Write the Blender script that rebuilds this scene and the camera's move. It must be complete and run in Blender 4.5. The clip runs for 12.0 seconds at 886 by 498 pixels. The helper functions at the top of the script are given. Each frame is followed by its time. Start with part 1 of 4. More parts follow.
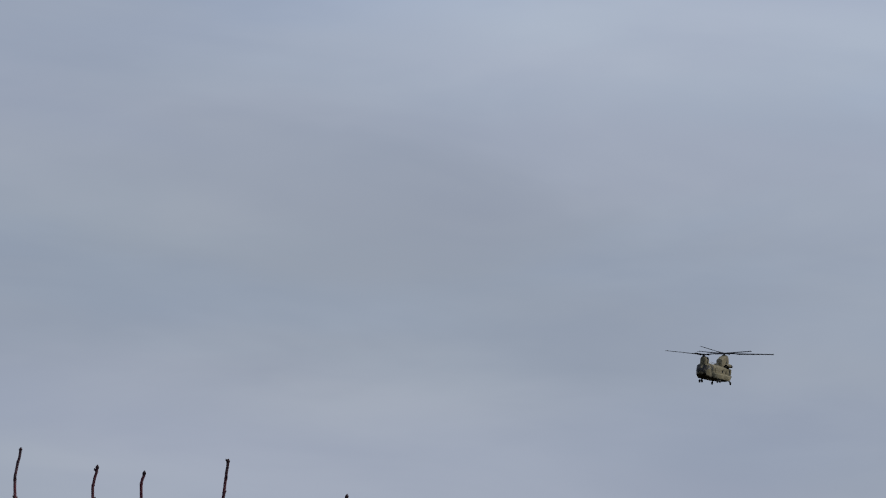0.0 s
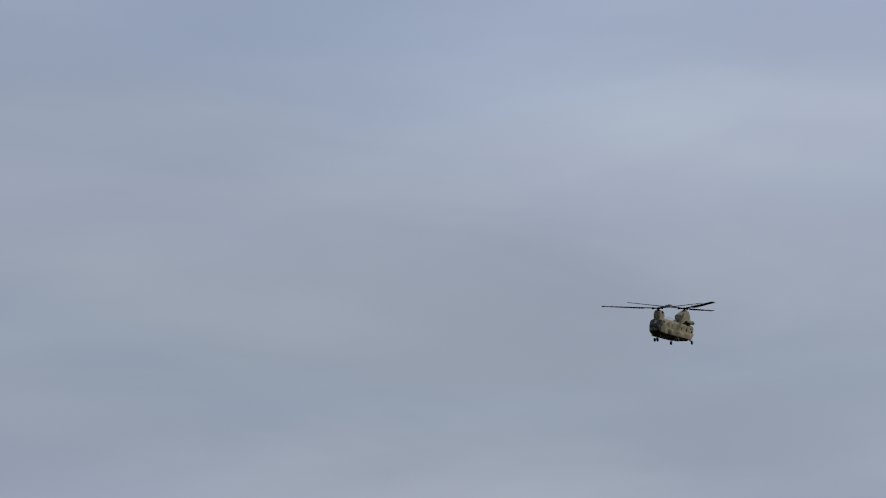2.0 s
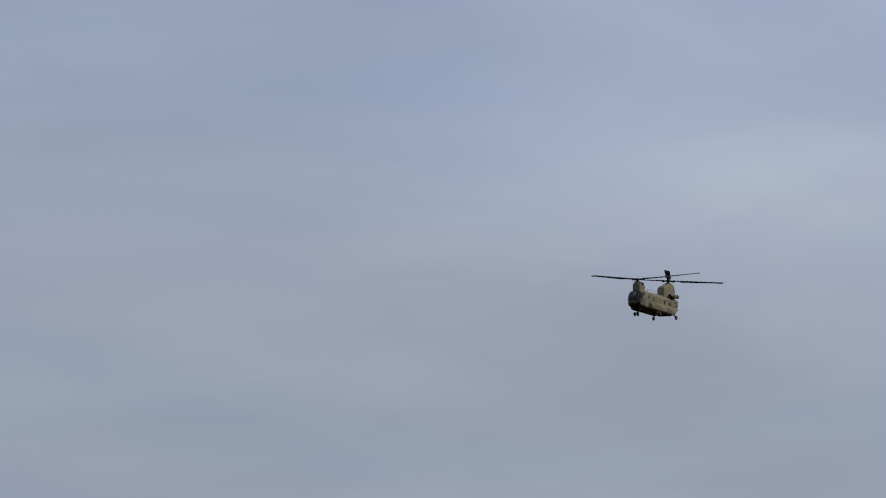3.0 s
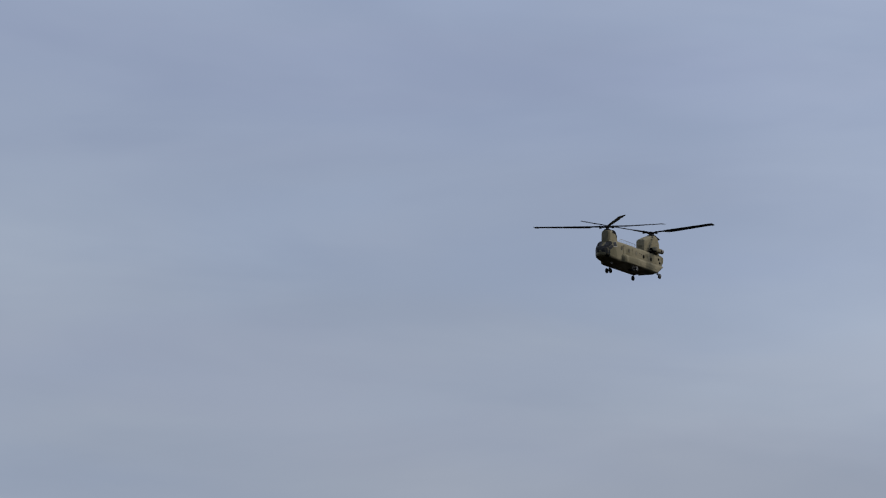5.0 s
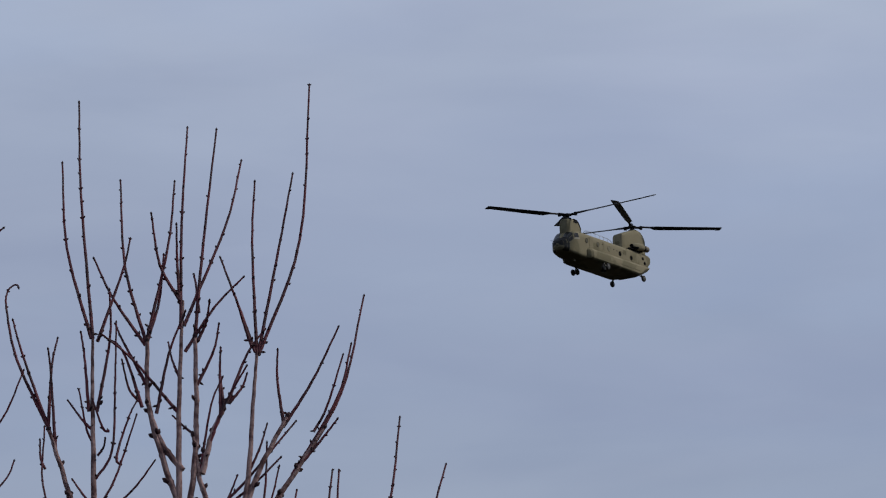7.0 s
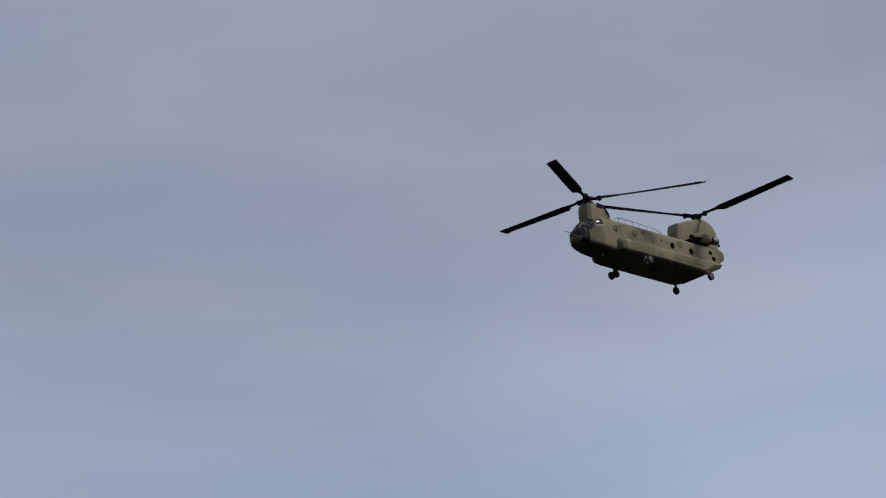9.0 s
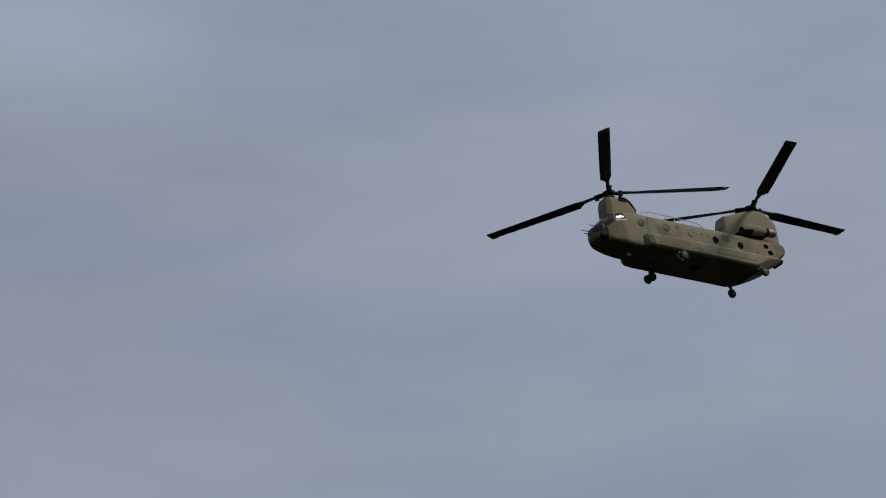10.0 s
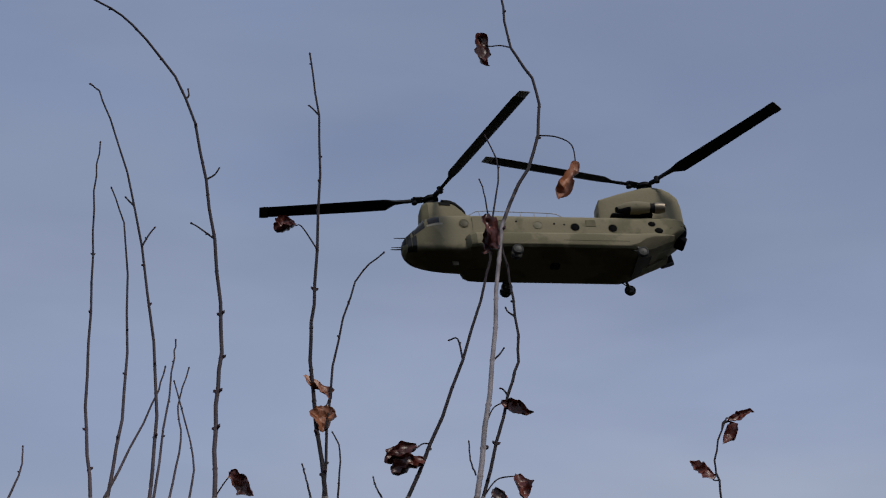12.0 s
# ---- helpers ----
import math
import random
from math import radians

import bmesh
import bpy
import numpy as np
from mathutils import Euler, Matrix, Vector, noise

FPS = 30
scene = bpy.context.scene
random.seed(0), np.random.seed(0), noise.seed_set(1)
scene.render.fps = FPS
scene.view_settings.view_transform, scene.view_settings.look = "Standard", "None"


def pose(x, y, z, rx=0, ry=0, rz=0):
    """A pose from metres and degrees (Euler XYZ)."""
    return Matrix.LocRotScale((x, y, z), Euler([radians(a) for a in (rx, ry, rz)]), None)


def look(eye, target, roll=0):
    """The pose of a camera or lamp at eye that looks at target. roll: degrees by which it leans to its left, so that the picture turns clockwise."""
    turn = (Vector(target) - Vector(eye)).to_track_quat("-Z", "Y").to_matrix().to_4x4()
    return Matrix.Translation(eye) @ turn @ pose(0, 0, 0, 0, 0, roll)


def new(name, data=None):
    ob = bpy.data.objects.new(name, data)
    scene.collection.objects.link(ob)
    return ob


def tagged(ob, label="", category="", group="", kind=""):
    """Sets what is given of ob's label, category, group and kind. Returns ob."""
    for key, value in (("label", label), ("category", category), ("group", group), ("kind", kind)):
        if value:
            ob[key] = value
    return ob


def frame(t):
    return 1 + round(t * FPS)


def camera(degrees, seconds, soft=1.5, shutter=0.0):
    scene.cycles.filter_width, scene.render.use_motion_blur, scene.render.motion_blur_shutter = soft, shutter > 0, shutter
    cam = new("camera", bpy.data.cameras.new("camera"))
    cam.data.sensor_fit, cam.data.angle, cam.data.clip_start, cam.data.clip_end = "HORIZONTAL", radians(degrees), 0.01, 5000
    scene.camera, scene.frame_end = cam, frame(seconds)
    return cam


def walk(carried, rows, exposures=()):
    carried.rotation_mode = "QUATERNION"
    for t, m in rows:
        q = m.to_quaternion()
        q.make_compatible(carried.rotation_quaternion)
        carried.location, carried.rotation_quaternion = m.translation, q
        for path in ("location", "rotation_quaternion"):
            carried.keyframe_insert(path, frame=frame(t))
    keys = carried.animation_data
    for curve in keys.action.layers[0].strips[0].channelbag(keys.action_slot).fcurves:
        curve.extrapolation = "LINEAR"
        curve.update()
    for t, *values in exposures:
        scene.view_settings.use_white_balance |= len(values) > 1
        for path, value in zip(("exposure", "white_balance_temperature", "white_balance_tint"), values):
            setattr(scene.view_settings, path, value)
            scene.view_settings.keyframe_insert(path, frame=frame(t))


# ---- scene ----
cam = camera(12, 12.0, soft=1.15)

# ---- the path: a slow sidestep to the left while the camera follows the aircraft ----
PATH = [
    (0, 3.355, -0.490, 1.660, 101.955, -2.429, -14.653),
    (0.5, 3.204, -0.452, 1.600, 102.281, -1.699, -14.149),
    (1, 3.091, -0.423, 1.600, 102.580, -1.280, -13.675),
    (1.5, 3.028, -0.408, 1.600, 102.901, -1.092, -13.202),
    (2, 2.947, -0.390, 1.600, 103.228, -1.063, -12.717),
    (2.5, 2.822, -0.363, 1.600, 103.595, -1.128, -12.191),
    (3, 2.652, -0.328, 1.600, 103.974, -1.234, -11.561),
    (3.2, 2.572, -0.312, 1.600, 104.141, -1.276, -11.278),
    (3.6, 2.390, -0.277, 1.600, 104.494, -1.350, -10.683),
    (4, 2.180, -0.239, 1.600, 104.890, -1.392, -10.016),
    (4.4, 1.940, -0.199, 1.600, 105.361, -1.388, -9.284),
    (4.8, 1.672, -0.158, 1.600, 105.934, -1.330, -8.493),
    (5, 1.527, -0.138, 1.600, 106.248, -1.278, -8.073),
    (5.5, 1.135, -0.091, 1.600, 107.128, -1.078, -6.900),
    (6, 0.745, -0.050, 1.600, 108.128, -0.779, -5.523),
    (6.5, 0.389, -0.019, 1.600, 109.245, -0.391, -3.938),
    (7, 0.000, 0.000, 1.600, 110.521, 0.070, -1.976),
    (7.5, -0.394, 0.005, 1.600, 111.783, 0.577, 0.231),
    (7.7, -0.552, 0.002, 1.600, 112.355, 0.785, 1.237),
    (8.1, -0.871, -0.013, 1.600, 113.592, 1.197, 3.543),
    (8.5, -1.175, -0.040, 1.600, 115.016, 1.582, 6.339),
    (8.9, -1.458, -0.082, 1.600, 116.576, 1.915, 9.538),
    (9.3, -1.719, -0.135, 1.600, 118.208, 2.170, 13.054),
    (9.5, -1.842, -0.166, 1.600, 118.961, 2.262, 14.903),
    (10, -2.123, -0.255, 1.600, 121.187, 2.345, 20.099),
    (10.5, -2.366, -0.359, 1.600, 123.403, 2.187, 25.650),
    (11, -2.585, -0.479, 1.600, 125.497, 1.739, 31.595),
    (11.4, -2.750, -0.592, 1.618, 127.065, 1.135, 36.758),
    (11.5, -2.790, -0.622, 1.623, 127.522, 0.945, 38.181),
    (12, -2.977, -0.788, 1.600, 128.860, -0.247, 44.828),
]
walk(cam, [(t, pose(*p)) for t, *p in PATH], exposures=[(0, 0.0), (9.5, 0.02), (10, -0.05), (10.5, -0.04), (11, -0.1), (11.5, -0.16), (12, 0.0)])

# ---- world: thin, streaky overcast over a clear sky, and a weak veiled sun ----
SUN_AZ, SUN_EL = radians(-12), radians(43)
world = bpy.data.worlds.new("world")
scene.world = world
world.use_nodes = True


def node(tree, kind, x=0, **values):
    n = tree.nodes.new(kind)
    for key, value in values.items():
        if key in n.inputs:
            n.inputs[key].default_value = value
    return n


def link(tree, a, out, b, into):
    tree.links.new(a.outputs[out], b.inputs[into])


BANKS = [(-20, 16, 12, 4, 0.19), (38, 41, 12, 4, -0.13), (46, 35, 12, 4, 0.2), (-12, 12, 5, 2.2, -0.11), (22, 31, 16, 5, -0.09),
         (28, 36, 8, 3, 0.1), (16, 25, 12, 4, -0.15), (20, 34, 5, 2.2, -0.12), (2, 25, 8, 3, 0.12), (-14, 19, 5, 2.2, 0.17),
         (44, 39, 5, 2.2, -0.13), (18, 31, 5, 2.2, 0.12), (-12, 8, 8, 3, 0.14), (-6, 11, 5, 2.2, -0.09),
         (-14, 11, 5, 2.2, -0.08), (12, 31, 8, 3, 0.09), (4, 21, 5, 2.2, -0.09), (38, 35, 5, 2.2, 0.09), (-8, 23, 5, 2.2, 0.12), (18, 37, 12, 4, 0.08)]


def build_sky():
    nt = world.node_tree
    nt.nodes.clear()
    out = node(nt, "ShaderNodeOutputWorld")
    bg = node(nt, "ShaderNodeBackground")
    sky = node(nt, "ShaderNodeTexSky")
    sky.sky_type, sky.sun_disc = "NISHITA", False
    sky.sun_elevation, sky.sun_rotation = SUN_EL, math.pi / 2 - SUN_AZ
    dim = node(nt, "ShaderNodeVectorMath")
    dim.operation = "SCALE"
    dim.inputs["Scale"].default_value = 0.06
    link(nt, sky, "Color", dim, 0)
    coord = node(nt, "ShaderNodeTexCoord")

    def noise_at(scale, loc, detail, rough, rot=(0, 0, 0)):
        mp = node(nt, "ShaderNodeMapping", Scale=scale, Location=loc, Rotation=rot)
        link(nt, coord, "Generated", mp, "Vector")
        nz = node(nt, "ShaderNodeTexNoise", Scale=1.0, Detail=detail, Roughness=rough)
        nz.inputs["Distortion"].default_value = 0.35
        link(nt, mp, "Vector", nz, "Vector")
        return nz

    def ramp(src, stops):
        r = node(nt, "ShaderNodeValToRGB")
        r.color_ramp.interpolation = "EASE"
        els = r.color_ramp.elements
        while len(els) < len(stops):
            els.new(0.5)
        for el, (p, c) in zip(els, stops):
            el.position, el.color = p, (*c, 1)
        link(nt, src, "Fac", r, "Fac")
        return r

    def mix(kind, fac, a, b):
        m = node(nt, "ShaderNodeMix")
        m.data_type, m.blend_type = "RGBA", kind
        if isinstance(fac, float):
            m.inputs[0].default_value = fac
        else:
            nt.links.new(fac, m.inputs[0])
        nt.links.new(a, m.inputs[6])
        nt.links.new(b, m.inputs[7])
        return m.outputs[2]

    # broad sheets: grey-blue troughs and paler crests, stretched along the horizon
    broad = ramp(noise_at((4.5, 4.5, 19), (1.3, 0.4, 0.6), 2.5, 0.45),
                 [(0.28, (0.315, 0.359, 0.454)), (0.5, (0.338, 0.380, 0.457)), (0.72, (0.374, 0.418, 0.487))])
    fine = ramp(noise_at((11, 11, 44), (0.2, 1.9, 0.1), 4.5, 0.52),
                [(0.3, (0.955, 0.96, 0.972)), (0.7, (1.045, 1.04, 1.026))])
    # the cloud deck thins and thickens with height above the horizon
    up = node(nt, "ShaderNodeSeparateXYZ")
    link(nt, coord, "Generated", up, "Vector")
    wave = noise_at((3, 3, 6), (2.2, 0.7, 0.3), 2.0, 0.5)
    shift = node(nt, "ShaderNodeMath")
    shift.operation = "MULTIPLY_ADD"
    shift.inputs[1].default_value = 0.06
    link(nt, wave, "Fac", shift, 0)
    link(nt, up, "Z", shift, 2)
    deck = node(nt, "ShaderNodeValToRGB")
    stops = [(0.0, (1.0, 1.0, 1.0)), (0.24, (0.985, 0.985, 0.99)), (0.29, (0.98, 1.01, 1.065)), (0.34, (0.85, 0.92, 1.07)), (0.385, (0.97, 1.02, 1.16)),
             (0.44, (1.12, 1.15, 1.24)), (0.49, (0.95, 0.935, 0.945)), (0.55, (0.845, 0.845, 0.885)), (0.60, (0.895, 0.93, 1.02)), (0.66, (0.77, 0.84, 1.04)), (0.715, (0.58, 0.65, 0.84)), (1.0, (0.9, 0.92, 0.98))]
    els = deck.color_ramp.elements
    deck.color_ramp.interpolation = "B_SPLINE"
    while len(els) < len(stops):
        els.new(0.5)
    for el, (p, c) in zip(els, stops):
        el.position, el.color = p, (*[v / 2 for v in c], 1)
    link(nt, shift, "Value", deck, "Fac")
    double = node(nt, "ShaderNodeVectorMath")
    double.operation = "SCALE"
    double.inputs["Scale"].default_value = 2.0
    link(nt, deck, "Color", double, 0)
    banded = mix("MULTIPLY", 1.0, broad.outputs["Color"], double.outputs[0])
    clouds = mix("MULTIPLY", 1.0, banded, fine.outputs["Color"])
    cover = ramp(noise_at((5, 5, 13), (4.0, 2.2, 1.0), 3.0, 0.5), [(0.3, (0.90, 0.90, 0.90)), (0.62, (0.99, 0.99, 0.99))])
    # the veil is mauve-grey in places and a cold blue where it thins
    hue = ramp(noise_at((5.5, 5.5, 21), (6.3, 1.1, 3.7), 3.0, 0.5), [(0.36, (0.98, 1.0, 1.022)), (0.5, (1.0, 1.0, 1.0)), (0.64, (1.012, 0.997, 0.996))])
    clouds = mix("MULTIPLY", 1.0, clouds, hue.outputs["Color"])
    # single banks and gaps of the deck: azimuth, elevation, half length, half height in degrees, stops
    turn = node(nt, "ShaderNodeMath")
    turn.operation = "ARCTAN2"
    flip = node(nt, "ShaderNodeMath")
    flip.operation = "MULTIPLY"
    flip.inputs[1].default_value = -1.0
    link(nt, up, "X", flip, 0)
    link(nt, flip, "Value", turn, 0)
    link(nt, up, "Y", turn, 1)
    rise = node(nt, "ShaderNodeMath")
    rise.operation = "ARCSINE"
    link(nt, up, "Z", rise, 0)
    place = node(nt, "ShaderNodeCombineXYZ")
    link(nt, turn, "Value", place, "X")
    link(nt, rise, "Value", place, "Y")
    # ragged outlines
    rag = noise_at((7, 7, 24), (3.1, 0.9, 2.4), 4.0, 0.55)
    stray = node(nt, "ShaderNodeVectorMath")
    stray.operation = "MULTIPLY_ADD"
    stray.inputs[1].default_value = (radians(7), radians(3.2), 0)
    link(nt, rag, "Color", stray, 0)
    link(nt, place, "Vector", stray, 2)
    total = None
    for az, el, long, high, stops_up in BANKS:
        mp = node(nt, "ShaderNodeMapping")
        mp.vector_type = "TEXTURE"
        mp.inputs["Location"].default_value = (radians(az + 3.5), radians(el + 1.6), 0)
        mp.inputs["Scale"].default_value = (radians(long), radians(high), 1)
        link(nt, stray, "Vector", mp, "Vector")
        dist = node(nt, "ShaderNodeVectorMath")
        dist.operation = "DOT_PRODUCT"
        link(nt, mp, "Vector", dist, 0)
        link(nt, mp, "Vector", dist, 1)
        fall = node(nt, "ShaderNodeMapRange")
        fall.interpolation_type = "SMOOTHSTEP"
        for key, value in (("From Min", 1.0), ("From Max", 0.0), ("To Min", 0.0), ("To Max", stops_up)):
            fall.inputs[key].default_value = value
        link(nt, dist, "Value", fall, "Value")
        if total is None:
            total = fall.outputs["Result"]
        else:
            add = node(nt, "ShaderNodeMath")
            nt.links.new(total, add.inputs[0])
            link(nt, fall, "Result", add, 1)
            total = add.outputs["Value"]
    # thicker cloud is paler and greyer, a gap darker and bluer
    tone = node(nt, "ShaderNodeCombineXYZ")
    for axis, base in (("X", 2.12), ("Y", 2.0), ("Z", 1.84)):
        power = node(nt, "ShaderNodeMath")
        power.operation = "POWER"
        power.inputs[0].default_value = base
        nt.links.new(total, power.inputs[1])
        link(nt, power, "Value", tone, axis)
    clouds = mix("MULTIPLY", 1.0, clouds, tone.outputs["Vector"])
    full = mix("MIX", cover.outputs["Color"], dim.outputs[0], clouds)
    nt.links.new(full, bg.inputs["Color"])
    bg.inputs["Strength"].default_value = 1.0
    link(nt, bg, "Background", out, "Surface")


build_sky()
sun = new("sun", bpy.data.lights.new("sun", "SUN"))
sun.data.energy, sun.data.angle, sun.data.color = 1.6, radians(12), (1.0, 0.94, 0.84)
sun.matrix_world = look((math.cos(SUN_EL) * math.cos(SUN_AZ) * 50, math.cos(SUN_EL) * math.sin(SUN_AZ) * 50, math.sin(SUN_EL) * 50), (0, 0, 0))


# ---- materials ----
def material(name, base, rough=0.7, metal=0.0, spots=None, scale=3.0, amount=0.5, bump=0.0, fine=40.0, spec=0.5, island=False, band=(0.4, 0.62)):
    """Base colour with blotches at one scale and grain at a second, and a little relief."""
    m = bpy.data.materials.new(name)
    m.use_nodes = True
    nt = m.node_tree
    b = nt.nodes["Principled BSDF"]
    b.inputs["Roughness"].default_value, b.inputs["Metallic"].default_value = rough, metal
    b.inputs["Specular IOR Level"].default_value = spec
    co = node(nt, "ShaderNodeTexCoord")
    n1 = node(nt, "ShaderNodeTexNoise", Scale=scale, Detail=4.0, Roughness=0.55)
    n2 = node(nt, "ShaderNodeTexNoise", Scale=fine, Detail=3.0, Roughness=0.6)
    for n in (n1, n2):
        link(nt, co, "Object", n, "Vector")
    r1 = node(nt, "ShaderNodeMapRange")
    r1.inputs["From Min"].default_value, r1.inputs["From Max"].default_value = band
    r1.inputs["To Max"].default_value = amount
    link(nt, n1, "Fac", r1, "Value")
    m1 = node(nt, "ShaderNodeMix")
    m1.data_type = "RGBA"
    m1.inputs[6].default_value, m1.inputs[7].default_value = (*base, 1), (*(spots or [c * 0.7 for c in base]), 1)
    link(nt, r1, "Result", m1, 0)
    r2 = node(nt, "ShaderNodeMapRange")
    r2.inputs["To Min"].default_value, r2.inputs["To Max"].default_value = 0.86, 1.12
    link(nt, n2, "Fac", r2, "Value")
    grain = node(nt, "ShaderNodeMix")
    grain.data_type, grain.blend_type = "RGBA", "MULTIPLY"
    grain.inputs[0].default_value = 1.0
    nt.links.new(m1.outputs[2], grain.inputs[6])
    nt.links.new(r2.outputs["Result"], grain.inputs[7])
    last = grain
    if island:
        geo = node(nt, "ShaderNodeNewGeometry")
        r3 = node(nt, "ShaderNodeMapRange")
        r3.inputs["To Min"].default_value, r3.inputs["To Max"].default_value = 0.7, 1.35
        link(nt, geo, "Random Per Island", r3, "Value")
        tint = node(nt, "ShaderNodeMix")
        tint.data_type, tint.blend_type = "RGBA", "MULTIPLY"
        tint.inputs[0].default_value = 1.0
        nt.links.new(grain.outputs[2], tint.inputs[6])
        nt.links.new(r3.outputs["Result"], tint.inputs[7])
        last = tint
    nt.links.new(last.outputs[2], b.inputs["Base Color"])
    if bump:
        bp = node(nt, "ShaderNodeBump", Strength=bump, Distance=0.02)
        link(nt, n2, "Fac", bp, "Height")
        link(nt, bp, "Normal", b, "Normal")
    return m


TAN = material("tan_paint", (0.262, 0.233, 0.157), 0.88, spots=(0.172, 0.156, 0.100), scale=0.42, amount=0.85, fine=9, spec=0.08, band=(0.50, 0.56))
GREEN = material("dull_green_paint", (0.190, 0.172, 0.112), 0.88, spots=(0.15, 0.138, 0.09), scale=0.9, amount=0.8, fine=9, spec=0.08)
# ramp paint darkened in place of the shade under the tail
SHADED_RAMP = material("shade_darkened_ramp_paint", (0.095, 0.083, 0.062), 0.85, scale=1.5, fine=14, spec=0.08)
# cabin glass, its tan base colour stands in for what it reflects
REFLECTION_TAN = material("reflection_tan_glass", (0.225, 0.205, 0.142), 0.6, scale=2.5, fine=20, spec=0.2)
# pale colour that stands in for bright reflections on the cockpit door
DOOR_GLINT = material("pale_glint_paint", (0.40, 0.375, 0.31), 0.35, spots=(0.27, 0.24, 0.175), scale=2.0, fine=20, spec=0.5)
DARK_GLASS = material("dark_cabin_glass", (0.004, 0.004, 0.005), 0.6, scale=3, fine=14, spec=0.02)
# cabin glass with a duller reflection put in the base colour
REFLECTION_DULL = material("reflection_dull_glass", (0.115, 0.106, 0.072), 0.45, scale=3, fine=14, spec=0.12)
WHEEL_METAL = material("wheel_metal", (0.08, 0.078, 0.070), 0.6, 0.0, scale=8, fine=30)
RADOME = material("dark_grey_nose_paint", (0.024, 0.024, 0.024), 0.55, scale=2.0, fine=14, spec=0.2)
BLACK = material("black_paint", (0.014, 0.014, 0.016), 0.7, scale=1.2, fine=12, spec=0.1)
BLADE = material("blade_skin", (0.010, 0.010, 0.012), 0.6, scale=0.8, fine=8, spec=0.12)
BLADE_TIP = material("worn_blade_tip", (0.055, 0.055, 0.055), 0.6, scale=6, fine=30)
RUBBER = material("tyre_rubber", (0.045, 0.043, 0.040), 0.85, scale=5, fine=40)
STEEL = material("strut_steel", (0.11, 0.105, 0.095), 0.45, 0.5, scale=5, fine=30)
HEAT_METAL = material("exhaust_metal", (0.24, 0.205, 0.155), 0.45, 0.6, spots=(0.16, 0.13, 0.10), scale=3, fine=20)
# near-black colour in place of the unlit depth of openings
HOLE = material("dark_opening", (0.008, 0.008, 0.008), 0.9, scale=4, fine=30, spec=0.1)
RAIL = material("pale_tube", (0.42, 0.42, 0.40), 0.5, 0.2, scale=6, fine=30)
GLASS = material("cockpit_glass", (0.020, 0.019, 0.016), 0.16, scale=2, fine=10, spec=0.4)
WHITE = material("pale_placard", (0.62, 0.60, 0.54), 0.5, scale=4, fine=30)
BARK = material("pinkish_grey_bark", (0.42, 0.275, 0.262), 0.9, spots=(0.10, 0.045, 0.046), scale=14, amount=0.9, bump=0.6, fine=120)
TWIG = material("red_brown_twig", (0.148, 0.019, 0.033), 0.6, spots=(0.034, 0.008, 0.015), scale=6, amount=0.9, bump=0.4, fine=160)
BUD = material("dark_bud", (0.036, 0.010, 0.015), 0.8, scale=60, fine=200, island=True)
DARKTWIG = material("dark_brown_twig", (0.027, 0.015, 0.020), 0.75, spots=(0.013, 0.008, 0.010), scale=22, amount=0.9, bump=0.5, fine=260)
GREYTWIG = material("grey_brown_twig", (0.27, 0.24, 0.235), 0.8, spots=(0.11, 0.085, 0.082), scale=18, amount=0.9, bump=0.2, fine=260)


def ageing_bark(name, old, young, low, high):
    """Bark whose skin is grey and weathered on the old wood and dark on the young wood above, changing between two heights."""
    m = material(name, young, 0.75, spots=[c * 0.55 for c in young], scale=22, amount=0.9, bump=0.12, fine=200)
    nt = m.node_tree
    b = nt.nodes["Principled BSDF"]
    fresh = b.inputs["Base Color"].links[0].from_socket
    co = node(nt, "ShaderNodeTexCoord")
    xyz = node(nt, "ShaderNodeSeparateXYZ")
    link(nt, co, "Object", xyz, "Vector")
    fleck = node(nt, "ShaderNodeTexNoise", Scale=30.0, Detail=4.0, Roughness=0.6)
    link(nt, co, "Object", fleck, "Vector")
    edge = node(nt, "ShaderNodeMath")
    edge.operation = "MULTIPLY_ADD"
    edge.inputs[1].default_value = 0.3
    link(nt, fleck, "Fac", edge, 0)
    link(nt, xyz, "Z", edge, 2)
    age = node(nt, "ShaderNodeMapRange")
    age.inputs["From Min"].default_value, age.inputs["From Max"].default_value = low + 0.15, high + 0.15
    link(nt, edge, "Value", age, "Value")
    worn = node(nt, "ShaderNodeMix")
    worn.data_type = "RGBA"
    worn.inputs[6].default_value, worn.inputs[7].default_value = (*old, 1), (*[c * 0.5 for c in old], 1)
    rub = node(nt, "ShaderNodeMapRange")
    rub.inputs["From Min"].default_value, rub.inputs["From Max"].default_value = 0.45, 0.7
    link(nt, fleck, "Fac", rub, "Value")
    link(nt, rub, "Result", worn, 0)
    both = node(nt, "ShaderNodeMix")
    both.data_type = "RGBA"
    link(nt, age, "Result", both, 0)
    nt.links.new(worn.outputs[2], both.inputs[6])
    nt.links.new(fresh, both.inputs[7])
    nt.links.new(both.outputs[2], b.inputs["Base Color"])
    return m


PALE_STEM = ageing_bark("pale_old_stem", (0.33, 0.295, 0.315), (0.024, 0.014, 0.018), 6.20, 6.32)
BROWN_STEM = ageing_bark("brown_stem", (0.112, 0.080, 0.092), (0.026, 0.014, 0.019), 5.60, 6.15)
LEAF = material("dead_leaf", (0.150, 0.034, 0.022), 0.38, spots=(0.042, 0.012, 0.011), scale=16, amount=0.9, bump=0.12, fine=70, band=(0.42, 0.6))
PALE_LEAF = material("pale_dead_leaf", (0.40, 0.155, 0.072), 0.45, spots=(0.15, 0.045, 0.026), scale=18, amount=0.9, bump=0.12, fine=70)
